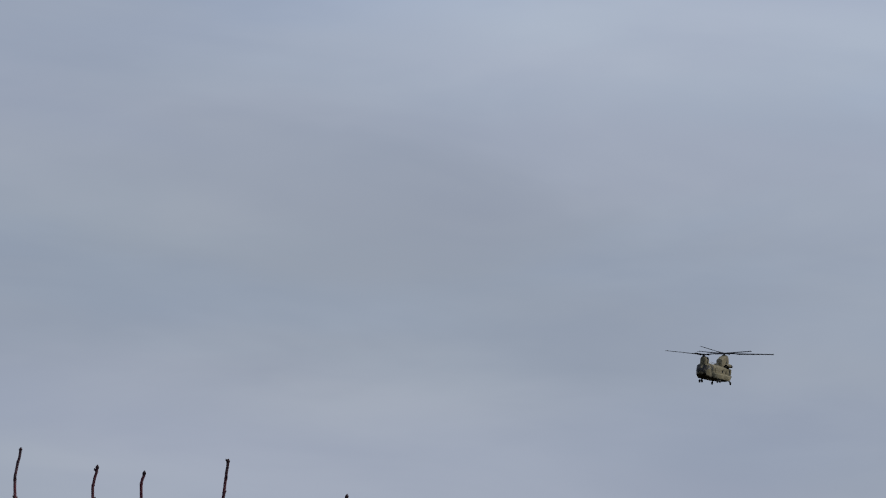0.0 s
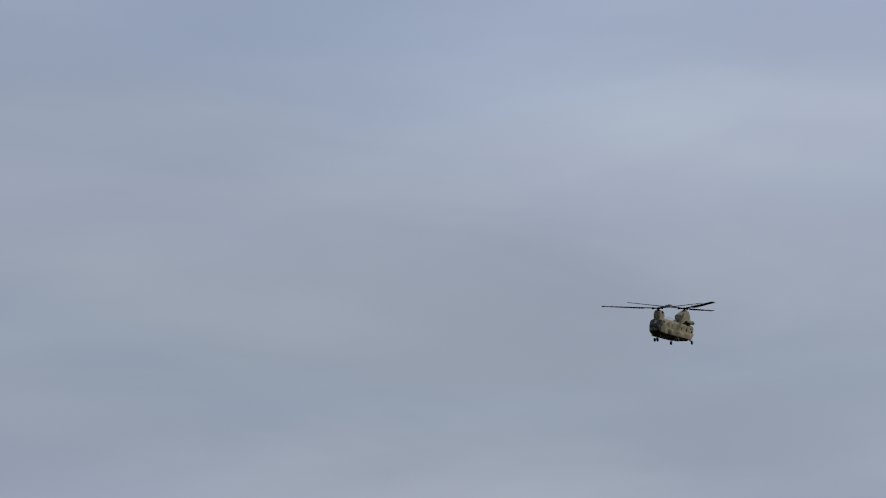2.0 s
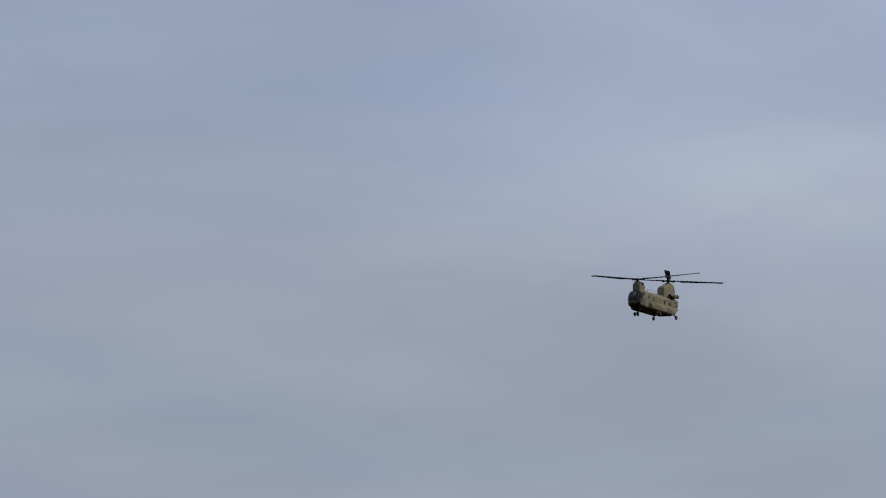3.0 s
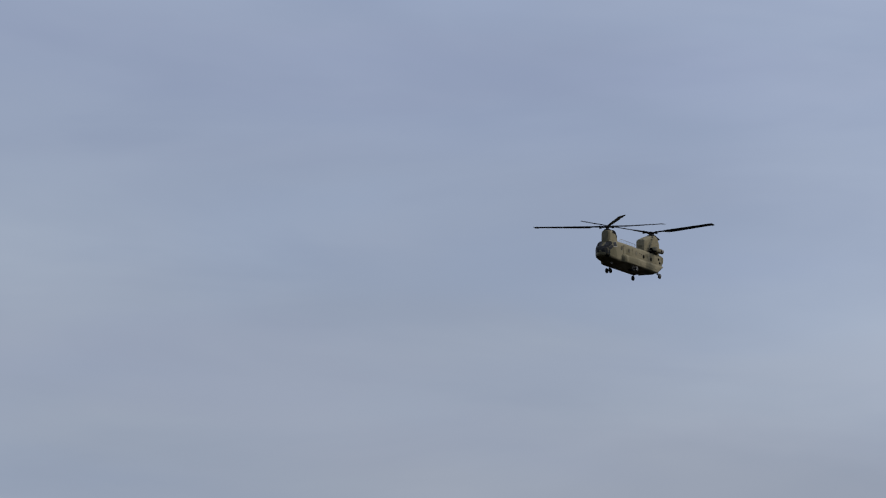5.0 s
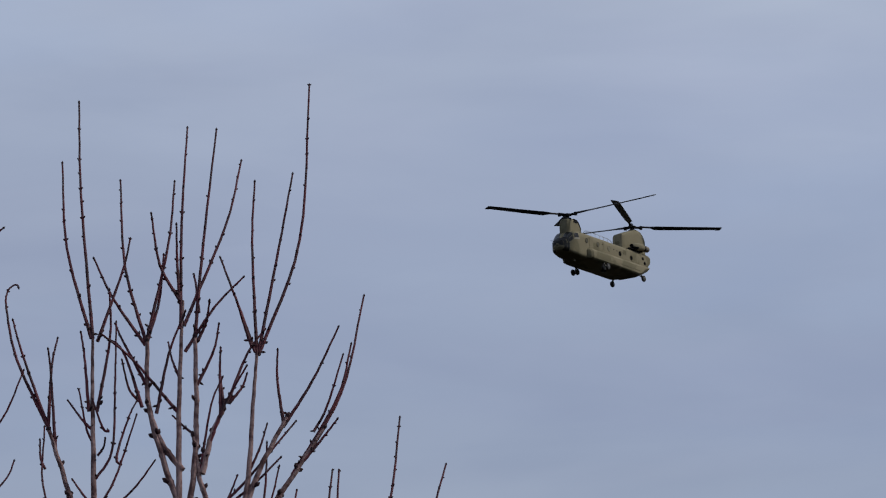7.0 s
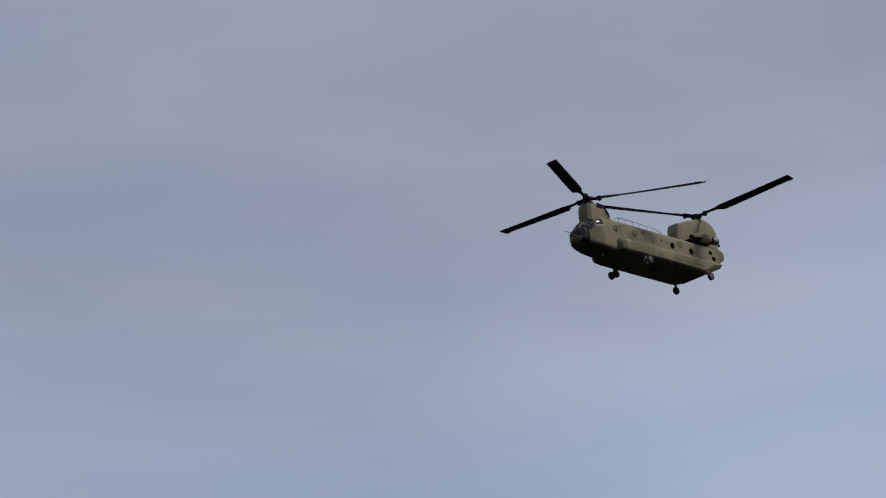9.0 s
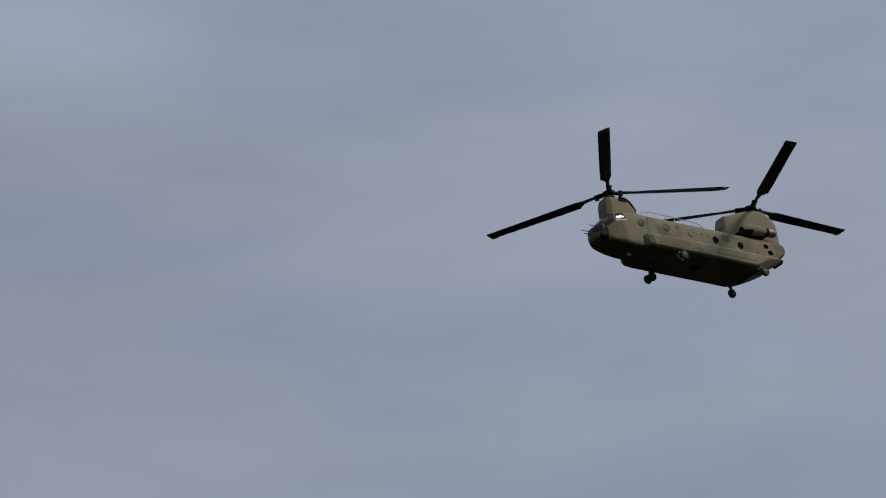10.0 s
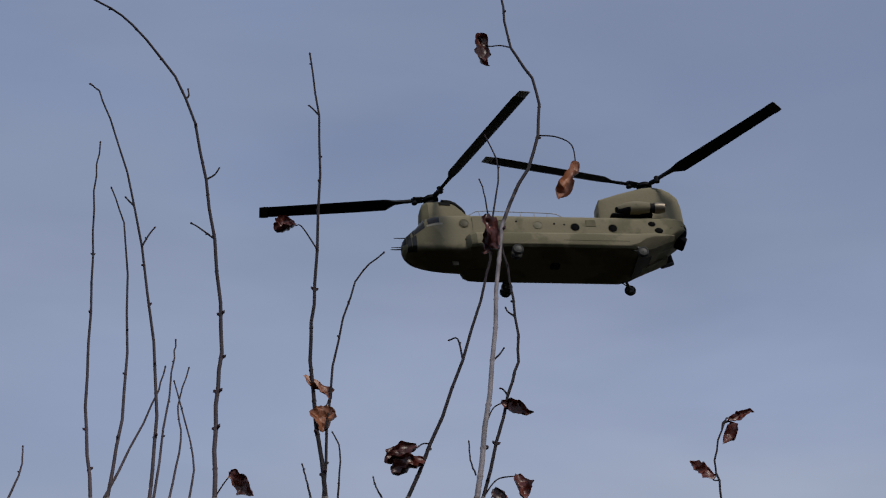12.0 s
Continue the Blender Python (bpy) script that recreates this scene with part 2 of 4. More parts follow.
# unseen ground, darker than real turf so little light bounces onto the belly
TURF = material("low_bounce_turf", (0.013, 0.012, 0.008), 0.95, spots=(0.019, 0.016, 0.011), scale=0.15, amount=0.9, bump=0.4, fine=6, spec=0.02)


# ---- mesh helpers ----
def mesh_of(name, bm, mats, smooth=True, crease=38):
    me = bpy.data.meshes.new(name)
    bmesh.ops.recalc_face_normals(bm, faces=bm.faces[:])
    bm.to_mesh(me)
    bm.free()
    for m in mats if isinstance(mats, (list, tuple)) else [mats]:
        me.materials.append(m)
    if smooth:
        me.shade_smooth()
        me.set_sharp_from_angle(angle=radians(crease))
    return me


def part(name, bm, mat, parent, label="", smooth=True, crease=38):
    ob = new(name, mesh_of(name, bm, mat, smooth, crease))
    ob.parent = parent
    return tagged(ob, label) if label else ob


def loft(sections, seg=28, n=2.6, a0=0.0, a1=360.0, grow=0.0, bm=None, cap=True):
    """A skin through rounded cross-sections (x, half width, low z, high z[, middle y[, exponent]]), or the part of it between two angles (0: port, 90: top)."""
    bm = bm or bmesh.new()
    closed = a1 - a0 >= 359.9
    count = seg if closed else seg + 1
    rings = []
    for x, w, z0, z1, *rest in sections:
        y0 = rest[0] if rest else 0.0
        e = rest[1] if len(rest) > 1 else n
        e_low = rest[2] if len(rest) > 2 else e
        cz, h = (z0 + z1) / 2, (z1 - z0) / 2 + grow
        ring = []
        for i in range(count):
            a = radians(a0 + (a1 - a0) * i / seg)
            c, s = math.cos(a), math.sin(a)
            k = e if s >= 0 else e_low
            ring.append(bm.verts.new((x, y0 + (w + grow) * math.copysign(abs(c) ** (2 / k), c), cz + h * math.copysign(abs(s) ** (2 / k), s))))
        rings.append(ring)
    for r, q in zip(rings, rings[1:]):
        for i in range(count if closed else count - 1):
            j = (i + 1) % count
            bm.faces.new((r[i], r[j], q[j], q[i]))
    if closed and cap:
        bm.faces.new(rings[0])
        bm.faces.new(rings[-1])
    return bm


def tube(points, radii, seg=8, bm=None):
    """A round rod through points, with a radius at each; its ends are closed."""
    bm = bm or bmesh.new()
    pts = [Vector(p) for p in points]
    rings = []
    side = None
    for i, p in enumerate(pts):
        d = (pts[min(i + 1, len(pts) - 1)] - pts[max(i - 1, 0)]).normalized()
        if side is None:
            side = d.orthogonal().normalized()
        side = (side - d * side.dot(d)).normalized()
        up = d.cross(side)
        r = radii[i] if isinstance(radii, (list, tuple)) else radii
        rings.append([bm.verts.new(p + r * (math.cos(2 * math.pi * k / seg) * side + math.sin(2 * math.pi * k / seg) * up)) for k in range(seg)])
    for a, b in zip(rings, rings[1:]):
        for k in range(seg):
            bm.faces.new((a[k], a[(k + 1) % seg], b[(k + 1) % seg], b[k]))
    bm.faces.new(rings[0])
    bm.faces.new(rings[-1])
    return bm


def disc(centre, normal, r, thick, seg=20, squash=1.0, bm=None):
    """A low, slightly domed button, seen from outside as a round or oval plate."""
    bm = bm or bmesh.new()
    nrm = Vector(normal).normalized()
    u = Vector((1, 0, 0)) - nrm * nrm.x
    u.normalize()
    v = nrm.cross(u)
    c = Vector(centre)
    rings = []
    for rad, off in ((1.0, -thick), (1.0, thick * 0.6), (0.86, thick)):
        rings.append([bm.verts.new(c + nrm * off + r * rad * (math.cos(2 * math.pi * k / seg) * u + squash * math.sin(2 * math.pi * k / seg) * v)) for k in range(seg)])
    for a, b in zip(rings, rings[1:]):
        for k in range(seg):
            bm.faces.new((a[k], a[(k + 1) % seg], b[(k + 1) % seg], b[k]))
    bm.faces.new(rings[0])
    bm.faces.new(rings[-1])
    return bm


def box(centre, size, bevel=0.02, turn=None, bm=None):
    bm = bm or bmesh.new()
    made = bmesh.ops.create_cube(bm, size=1.0)["verts"]
    bmesh.ops.scale(bm, vec=size, verts=made)
    if bevel:
        edges = list({e for v in made for e in v.link_edges})
        made = list({v for f in bmesh.ops.bevel(bm, geom=edges, offset=bevel, segments=2, affect="EDGES")["faces"] for v in f.verts} | {v for v in made if v.is_valid})
    if turn is not None:
        bmesh.ops.rotate(bm, cent=(0, 0, 0), matrix=turn, verts=made)
    bmesh.ops.translate(bm, vec=centre, verts=made)
    return bm


# ---- ground: one sheet to the horizon ----
def build_ground():
    bm = bmesh.new()
    radii = [0, 3, 8, 16, 30, 60, 140, 400, 1200, 2600, 4500, 12000, 40000]
    rings = []
    for r in radii[1:]:
        rings.append([bm.verts.new((r * math.cos(a), r * math.sin(a), 0.05 * noise.noise((r * math.cos(a) * 0.2, r * math.sin(a) * 0.2, 0)) if r < 500 else 0)) for a in [2 * math.pi * k / 48 for k in range(48)]])
    mid = bm.verts.new((0, 0, 0))
    for k in range(48):
        bm.faces.new((mid, rings[0][k], rings[0][(k + 1) % 48]))
    for a, b in zip(rings, rings[1:]):
        for k in range(48):
            bm.faces.new((a[k], b[k], b[(k + 1) % 48], a[(k + 1) % 48]))
    tagged(new("ground", mesh_of("ground", bm, TURF)), "winter turf reaching to the horizon, made near-black to limit bounced light", "ground", kind="structure")


build_ground()


# ---- the tandem-rotor helicopter: x forward, y to its left, z up, the origin between its forward wheels ----
FRONT_HUB, REAR_HUB = (3.89, 0, 4.66), (-8.01, 0, 5.62)
BODY = [(5.82, 0.14, 1.30, 1.54), (5.76, 0.40, 1.12, 1.72), (5.62, 0.62, 0.97, 1.90), (5.38, 0.84, 0.85, 2.08), (5.10, 0.99, 0.77, 2.28),
        (4.80, 1.08, 0.72, 2.62), (4.55, 1.13, 0.68, 2.86), (4.1, 1.19, 0.62, 3.00), (3.4, 1.23, 0.56, 3.05), (2.4, 1.25, 0.50, 3.06),
        (1.0, 1.26, 0.44, 3.05), (-1.0, 1.26, 0.40, 3.02), (-3.0, 1.26, 0.37, 2.99), (-5.0, 1.26, 0.34, 2.97), (-6.6, 1.26, 0.33, 2.96),
        (-7.2, 1.26, 0.50, 2.95), (-7.9, 1.25, 0.88, 2.94), (-8.6, 1.21, 1.35, 2.92), (-9.2, 1.12, 1.82, 2.86), (-9.5, 1.0, 2.02, 2.74), (-9.62, 0.85, 2.12, 2.62)]



def skin(xs, seg=12, a0=0.0, a1=360.0, grow=0.0):
    """The fuselage skin at the stations xs, or a panel of it that stands proud by grow. The sides are rounded above and square below."""
    rows = []
    for x in xs:
        for i, (p, q) in enumerate(zip(BODY, BODY[1:])):
            if p[0] >= x >= q[0]:
                t = (p[0] - x) / (p[0] - q[0])
                k = i + t
                rows.append((x, *[p[j] + (q[j] - p[j]) * t for j in (1, 2, 3)], 0.0, min(3.9, 2.5 + k * 0.16), min(9.0, 2.5 + k * 0.8)))
                break
    return loft(rows, seg, 3, a0, a1, grow)



def pod_skin(sections, s):
    """The fuel pod on side s: sloping shoulder, flat side down to a hard chine, flat bottom. Sections: x, outer y, top, chine and low z."""
    bm = bmesh.new()
    rings = []
    for x, out, top, chine, low in sections:
        h = top - chine
        tuck = min(0.62 * (out - 0.7), 1.1 * max(0, chine - low - 0.1))
        ring = [(0.7, top), (1.12, top + 0.16 * min(1, h)), ((1.2 + out) / 2, top - 0.02), (out - 0.06, top - 0.28 * h), (out - 0.01, top - 0.48 * h), (out, chine + 0.22 * h), (out - 0.01, chine + 0.04),
                (out - 0.035, chine), (out - 0.16 - tuck, low), (min(out * 0.5 + 0.5, out - 0.2 - tuck), low), (min(1.0, out - 0.25 - tuck), low), (0.5, low)]
        rings.append([bm.verts.new((x, s * y, z)) for y, z in ring])
    for r, q in zip(rings, rings[1:]):
        for i in range(12):
            bm.faces.new((r[i], r[(i + 1) % 12], q[(i + 1) % 12], q[i]))
    bm.faces.new(rings[0])
    bm.faces.new(rings[-1])
    return bm


def rotor(name, parent, label):
    """Mast top, hub and three blades, turning about z."""
    hub = part(name, disc((0, 0, 0), (0, 0, 1), 0.42, 0.10, 18), BLACK, parent, label)
    part("mast", tube([(0, 0, -0.55), (0, 0, -0.2), (0, 0, 0.16)], [0.30, 0.2, 0.12], 14), STEEL, hub)
    for k in range(3):
        turn = Matrix.Rotation(2 * math.pi * k / 3, 4, "Z")
        # hinge block and damper
        bm = box((0.62, 0, 0.0), (0.44, 0.26, 0.2), 0.05)
        tube([(0.3, 0.16, 0.05), (0.95, 0.2, 0.1)], 0.055, 8, bm)
        tube([(0.9, 0, -0.16), (0.9, 0, 0.17)], [0.15, 0.15], 12, bm)
        bm.transform(turn)
        part("blade_root", bm, BLACK, hub)
        # blade: round shank that widens into the chord, a slight twist, coned upward
        bm = bmesh.new()
        rings = []
        for r, chord, thick, pitch in ((0.85, 0.20, 0.17, 14), (1.5, 0.22, 0.16, 14), (1.95, 0.30, 0.14, 13.5), (2.45, 0.78, 0.105, 13), (4.0, 0.81, 0.10, 11), (6.0, 0.81, 0.095, 8.5), (8.0, 0.81, 0.085, 6.5), (8.75, 0.81, 0.08, 6)):
            z = r * math.tan(radians(3.0)) + 0.0035 * max(r - 2, 0) ** 1.5
            ring = []
            for u, h in ((0.30, 0.0), (0.24, 0.42), (0.08, 0.55), (-0.25, 0.36), (-0.70, 0.03), (-0.70, -0.03), (-0.25, -0.26), (0.08, -0.42), (0.24, -0.34)):
                yy, zz = u * chord * SPIN[name], h * thick * 1.25
                p = radians(pitch) * SPIN[name]
                ring.append(bm.verts.new((r, yy * math.cos(p) - zz * math.sin(p), z + yy * math.sin(p) + zz * math.cos(p))))
            rings.append(ring)
        for a, b in zip(rings, rings[1:]):
            for i in range(9):
                bm.faces.new((a[i], a[(i + 1) % 9], b[(i + 1) % 9], b[i]))
        bm.faces.new(rings[0])
        bm.faces.new(rings[-1])
        bm.transform(turn)
        blade = part("blade", bm, BLADE, hub)
        # capped tip
        bm = bmesh.new()
        rings = []
        for r, chord, thick, pitch in ((8.755, 0.82, 0.105, 10), (9.05, 0.81, 0.09, 10), (9.22, 0.76, 0.06, 10)):
            z = r * math.tan(radians(3.0)) + 0.0035 * max(r - 2, 0) ** 1.5
            ring = []
            for u, h in ((0.30, 0.0), (0.1, 0.5), (-0.70, 0.04), (-0.70, -0.04), (0.1, -0.4)):
                yy, zz = u * chord * SPIN[name], h * thick * 1.25
                p = radians(pitch) * SPIN[name]
                ring.append(bm.verts.new((r, yy * math.cos(p) - zz * math.sin(p), z + yy * math.sin(p) + zz * math.cos(p))))
            rings.append(ring)
        for a, b in zip(rings, rings[1:]):
            for i in range(5):
                bm.faces.new((a[i], a[(i + 1) % 5], b[(i + 1) % 5], b[i]))
        bm.faces.new(rings[0])
        bm.faces.new(rings[-1])
        bm.transform(turn)
        part("blade_tip", bm, BLADE_TIP, hub)
    return hub


SPIN = {"front_rotor": 1, "rear_rotor": -1}


def wheel(parent, x, y, name="wheel"):
    """A tyre with its rim, axle along y."""
    bm = bmesh.new()
    rings = []
    for r, off in ((0.16, -0.09), (0.25, -0.115), (0.30, -0.07), (0.315, 0), (0.30, 0.07), (0.25, 0.115), (0.16, 0.09)):
        rings.append([bm.verts.new((x + r * math.cos(2 * math.pi * k / 22), y + off, r * math.sin(2 * math.pi * k / 22))) for k in range(22)])
    for a, b in zip(rings, rings[1:]):
        for k in range(22):
            bm.faces.new((a[k], a[(k + 1) % 22], b[(k + 1) % 22], b[k]))
    ob = part(name, bm, RUBBER, parent)
    bm = bmesh.new()
    for s in (-1, 1):
        disc((x, y + s * 0.07, 0), (0, s, 0), 0.19, 0.045, 18, 1.0, bm)
        tube([(x, y + s * 0.07, 0), (x, y + s * 0.13, 0)], [0.06, 0.045], 10, bm)
    part("rim", bm, WHEEL_METAL, ob, "pale grey metal rim")
    return ob


def build_helicopter():
    heli = tagged(new("helicopter"), "tan military transport helicopter with two rotors, flying with its wheels down", "helicopter")
    heli.empty_display_size = 2
    # skin
    part("fuselage", skin([q[0] for q in BODY], 72), TAN, heli, "sun-faded tan painted fuselage", crease=20)
    # forward pylon
    front = [(4.68, 0.30, 2.5, 3.05), (4.60, 0.42, 2.5, 3.80), (4.48, 0.48, 2.5, 4.08), (4.2, 0.52, 2.5, 4.22), (3.5, 0.54, 2.5, 4.28), (3.0, 0.53, 2.5, 4.25),
             (2.7, 0.50, 2.5, 4.12), (2.42, 0.47, 2.5, 3.86), (2.15, 0.44, 2.5, 3.50), (1.86, 0.40, 2.5, 3.0)]
    pyl = part("forward_pylon", loft(front, 36, 5.0), TAN, heli)
    part("cooling_grille", loft([(3.45, 0.55, 4.14, 4.30), (3.0, 0.55, 4.05, 4.275), (2.7, 0.53, 3.90, 4.15), (2.42, 0.50, 3.62, 3.89), (2.2, 0.47, 3.36, 3.60)], 28, 5.0), BLACK, pyl, "black cooling grille")
    part("front_patch", loft([(x + 0.012, w + 0.012, z0, z1 + 0.012) for x, w, z0, z1 in front[:4]], 36, 5.0), GREEN, pyl, "darker olive paint patch")
    for s in (1, -1):
        part("vent_grille", box((3.3, s * 0.535, 4.0), (0.62, 0.05, 0.2), 0.015), BLACK, pyl, "black rectangular vent")
    part("fairing_ring", tube([(3.89, 0, 4.2), (3.89, 0, 4.34)], [0.46, 0.38], 20), BLACK, pyl)
    # rear pylon
    rear = [(-5.12, 0.52, 2.6, 4.22), (-5.22, 0.58, 2.6, 4.42), (-5.7, 0.60, 2.6, 4.58), (-6.4, 0.60, 2.6, 4.84), (-7.1, 0.58, 2.6, 5.06), (-7.7, 0.56, 2.6, 5.25), (-8.3, 0.54, 2.6, 5.33),
            (-8.8, 0.52, 2.6, 5.24), (-9.25, 0.48, 2.5, 5.0), (-9.6, 0.42, 2.4, 4.66), (-9.74, 0.34, 2.3, 4.1), (-9.80, 0.24, 2.3, 3.3), (-9.82, 0.16, 2.35, 2.8)]
    pyl = part("rear_pylon", loft(rear, 40, 5.4), TAN, heli)
    part("air_intake", loft([(-5.09, 0.26, 3.42, 3.72), (-5.2, 0.30, 3.4, 3.76)], 24, 3.6), GREEN, pyl, "olive cooling-air intake")
    part("fairing_ring", tube([(-8.01, 0, 5.16), (-8.01, 0, 5.32)], [0.46, 0.38], 20), BLACK, pyl)
    part("tail_cone", loft([(-9.0, 1.14, 1.72, 2.86), (-9.4, 1.05, 1.92, 2.78), (-9.62, 0.92, 2.04, 2.68), (-9.76, 0.68, 2.12, 2.58), (-9.84, 0.34, 2.2, 2.48)], 24, 2.6), GREEN, heli)
    # black skin over the tail cone's underside paints the opening's shade, nothing is cut
    part("ramp_opening_shade", loft([(-8.7, 1.2, 1.44, 2.86), (-9.0, 1.14, 1.72, 2.86), (-9.4, 1.05, 1.92, 2.78), (-9.62, 0.92, 2.04, 2.68), (-9.76, 0.68, 2.12, 2.58), (-9.84, 0.34, 2.2, 2.48)], 24, 2.6, 188, 352, 0.012), HOLE, heli, "black skin under the tail cone painting the shade of the ramp opening")
    for s in (1, -1):
        # fuel pod along the lower side
        pod = [(2.58, 1.20, 1.14, 0.84, 0.78), (2.50, 1.40, 1.32, 0.70, 0.62), (2.34, 1.62, 1.42, 0.60, 0.52), (2.05, 1.76, 1.48, 0.54, 0.46), (1.5, 1.81, 1.49, 0.52, 0.43), (-2.4, 1.83, 1.45, 0.47, 0.38),
               (-6.2, 1.82, 1.42, 0.39, 0.32), (-6.7, 1.80, 1.42, 0.56, 0.36), (-7.1, 1.78, 1.42, 0.86, 0.44), (-7.6, 1.70, 1.43, 1.06, 0.64), (-8.3, 1.52, 1.46, 1.22, 0.96), (-8.85, 1.30, 1.52, 1.38, 1.23)]
        pd = part("fuel_pod", pod_skin(pod, s), TAN, heli, crease=20)
        part("front_fairing", pod_skin([(x + 0.008, out + 0.008, top + 0.008, chine + 0.05, low + 0.06) for x, out, top, chine, low in pod[:4]], s), GREEN, pd, "darker olive fairing", crease=20)
        part("pod_seam", tube([(-2.6, s * 1.826, 0.74), (-6.2, s * 1.818, 0.68)], 0.018, 6), GREEN, pd)
        # engine
        nac = part("engine", loft([(-5.95, 0.12, 3.10, 3.34, s * 1.06), (-6.05, 0.22, 3.02, 3.44, s * 1.10), (-6.35, 0.34, 2.94, 3.58, s * 1.15), (-6.8, 0.40, 2.90, 3.64, s * 1.20), (-7.3, 0.38, 2.93, 3.60, s * 1.23), (-7.7, 0.33, 2.98, 3.54, s * 1.26)], 24, 2.4), TAN, heli)
        # black skin paints the shade on the underside of the engine's front
        part("nacelle_shade", loft([(-5.94, 0.13, 3.09, 3.35, s * 1.06), (-6.05, 0.22, 3.02, 3.44, s * 1.10), (-6.35, 0.34, 2.94, 3.58, s * 1.15), (-6.62, 0.38, 2.92, 3.62, s * 1.18)], 24, 2.4, 196, 344, 0.012), BLACK, nac, "black skin painting the shade under the engine's front")
        part("engine_core", tube([(-7.6, s * 1.26, 3.26), (-7.8, s * 1.27, 3.25), (-8.02, s * 1.28, 3.25)], [0.28, 0.26, 0.27], 20), BLACK, nac)
        part("exhaust_pipe", tube([(-7.98, s * 1.28, 3.25), (-8.2, s * 1.29, 3.25), (-8.54, s * 1.31, 3.24)], [0.30, 0.31, 0.27], 22), HEAT_METAL, nac, "heat-stained bare metal exhaust pipe")
        part("exhaust_mouth", disc((-8.54, s * 1.31, 3.24), (-1, 0, 0), 0.235, 0.012, 20), HOLE, nac)
        part("intake_screen", disc((-5.98, s * 1.07, 3.22), (1, 0, -0.3), 0.21, 0.05, 18), HOLE, nac)
        # mount slab, black to stand in for the shadow gap below the engine
        part("engine_mount_shade", box((-6.75, s * 0.9, 2.95), (2.3, 0.6, 0.14), 0.05), BLACK, nac)
        # cabin windows: three with reflections put in their colour, two open and dark, two dark ovals by the ramp
        yy = 1.262
        for x, z, mat, lab in ((2.55, 2.20, REFLECTION_DULL, "round window with a dull reflection put in its colour"), (0.55, 2.16, REFLECTION_DULL, "round window with a dull reflection put in its colour"), (-1.45, 2.10, REFLECTION_TAN, "round window with a tan reflection put in its colour"),
                               (-3.47, 1.98, DARK_GLASS, "dark round window"), (-5.53, 1.92, DARK_GLASS, "dark round window")):
            w = part("cabin_window", disc((x, s * (yy - 0.012), z), (0, s, 0.08), 0.235, 0.03), mat, heli, lab)
            bm = tube([(x + 0.25 * math.cos(a), s * (yy + 0.004), z + 0.25 * math.sin(a)) for a in [2 * math.pi * k / 20 for k in range(21)]], 0.014, 6)
            part("window_frame", bm, GREEN if mat is not REFLECTION_TAN else TAN, w)
        part("rear_window", disc((-7.72, s * 1.235, 2.22), (-0.05, s, 0.05), 0.21, 0.03, 18, 0.8), DARK_GLASS, heli, "dark oval window")
        part("rear_window", disc((-8.05, s * 1.225, 1.80), (-0.05, s, 0.0), 0.24, 0.03, 18, 0.75), DARK_GLASS, heli, "dark oval window")
        part("equipment_panel", box((-4.35, s * 1.262, 2.24), (0.55, 0.03, 0.44), 0.012), GREEN, heli, "darker olive square panel")
        part("door_panel", box((1.75, s * 1.262, 1.98), (0.7, 0.024, 1.35), 0.01), TAN, heli)
        part("step_light", box((2.47, s * 1.262, 1.16), (0.26, 0.04, 0.1), 0.015), BLACK, heli)
        for x, z in ((-2.35, 2.2), (-2.9, 2.15), (-0.3, 2.35)):
            part("access_cap", disc((x, s * 1.258, z), (0, s, 0), 0.055, 0.02, 10), BLACK, heli)
        # cockpit side door with its window, windscreen and chin glass
        def span(lo, hi):
            return (lo, hi) if s > 0 else (180 - hi, 180 - lo)

        door = part("cockpit_door", skin((4.58, 4.3, 4.0, 3.6), 12, *span(-28, 44), grow=0.012), TAN, heli, "worn tan cockpit door")
        part("door_window", skin((4.48, 4.3, 4.1, 3.86), 10, *span(10, 36), grow=0.024), GLASS, door)
        # sill strip, pale in place of the glint on the door
        part("door_sill_glint", skin((4.56, 4.3, 4.0, 3.7), 4, *span(5, 9), grow=0.026), DOOR_GLINT, door)
        part("windscreen", skin((5.20, 5.10, 4.95, 4.80, 4.68, 4.60), 12, *span(34, 85), grow=0.014), GLASS, heli, "dark reflecting windscreen")
        part("windscreen_frame", skin((5.26, 5.21), 12, *span(30, 88), grow=0.018), RADOME, heli)
        part("side_window", skin((5.22, 5.08, 4.92, 4.76, 4.66), 10, *span(6, 30), grow=0.014), GLASS, heli)
        part("chin_window", skin((5.58, 5.45, 5.3, 5.14), 14, *span(-76, 2), grow=0.012), GLASS, heli, "black chin window")
        # landing gear
        gear = part("forward_gear", tube([(0.15, s * 1.5, 0.55), (0.08, s * 1.62, 0.25), (0.0, s * 1.75, 0.0)], [0.10, 0.075, 0.07], 12), STEEL, heli)
        tube_bm = tube([(0, s * 1.45, 0), (0, s * 2.0, 0)], 0.05, 10)
        part("axle", tube_bm, STEEL, gear)
        wheel(gear, 0, s * 1.50)
        wheel(gear, 0, s * 1.98)
        gear = part("rear_gear", tube([(-6.55, s * 1.5, 0.6), (-6.66, s * 1.62, 0.34), (-6.83, s * 1.70, 0.0)], [0.11, 0.08, 0.07], 12), STEEL, heli)
        part("axle", tube([(-6.83, s * 1.62, 0), (-6.83, s * 1.9, 0)], 0.05, 10), STEEL, gear)
        part("drag_link", tube([(-6.2, s * 1.45, 0.4), (-6.8, s * 1.68, 0.06)], 0.035, 8), STEEL, gear)
        wheel(gear, -6.83, s * 1.79)
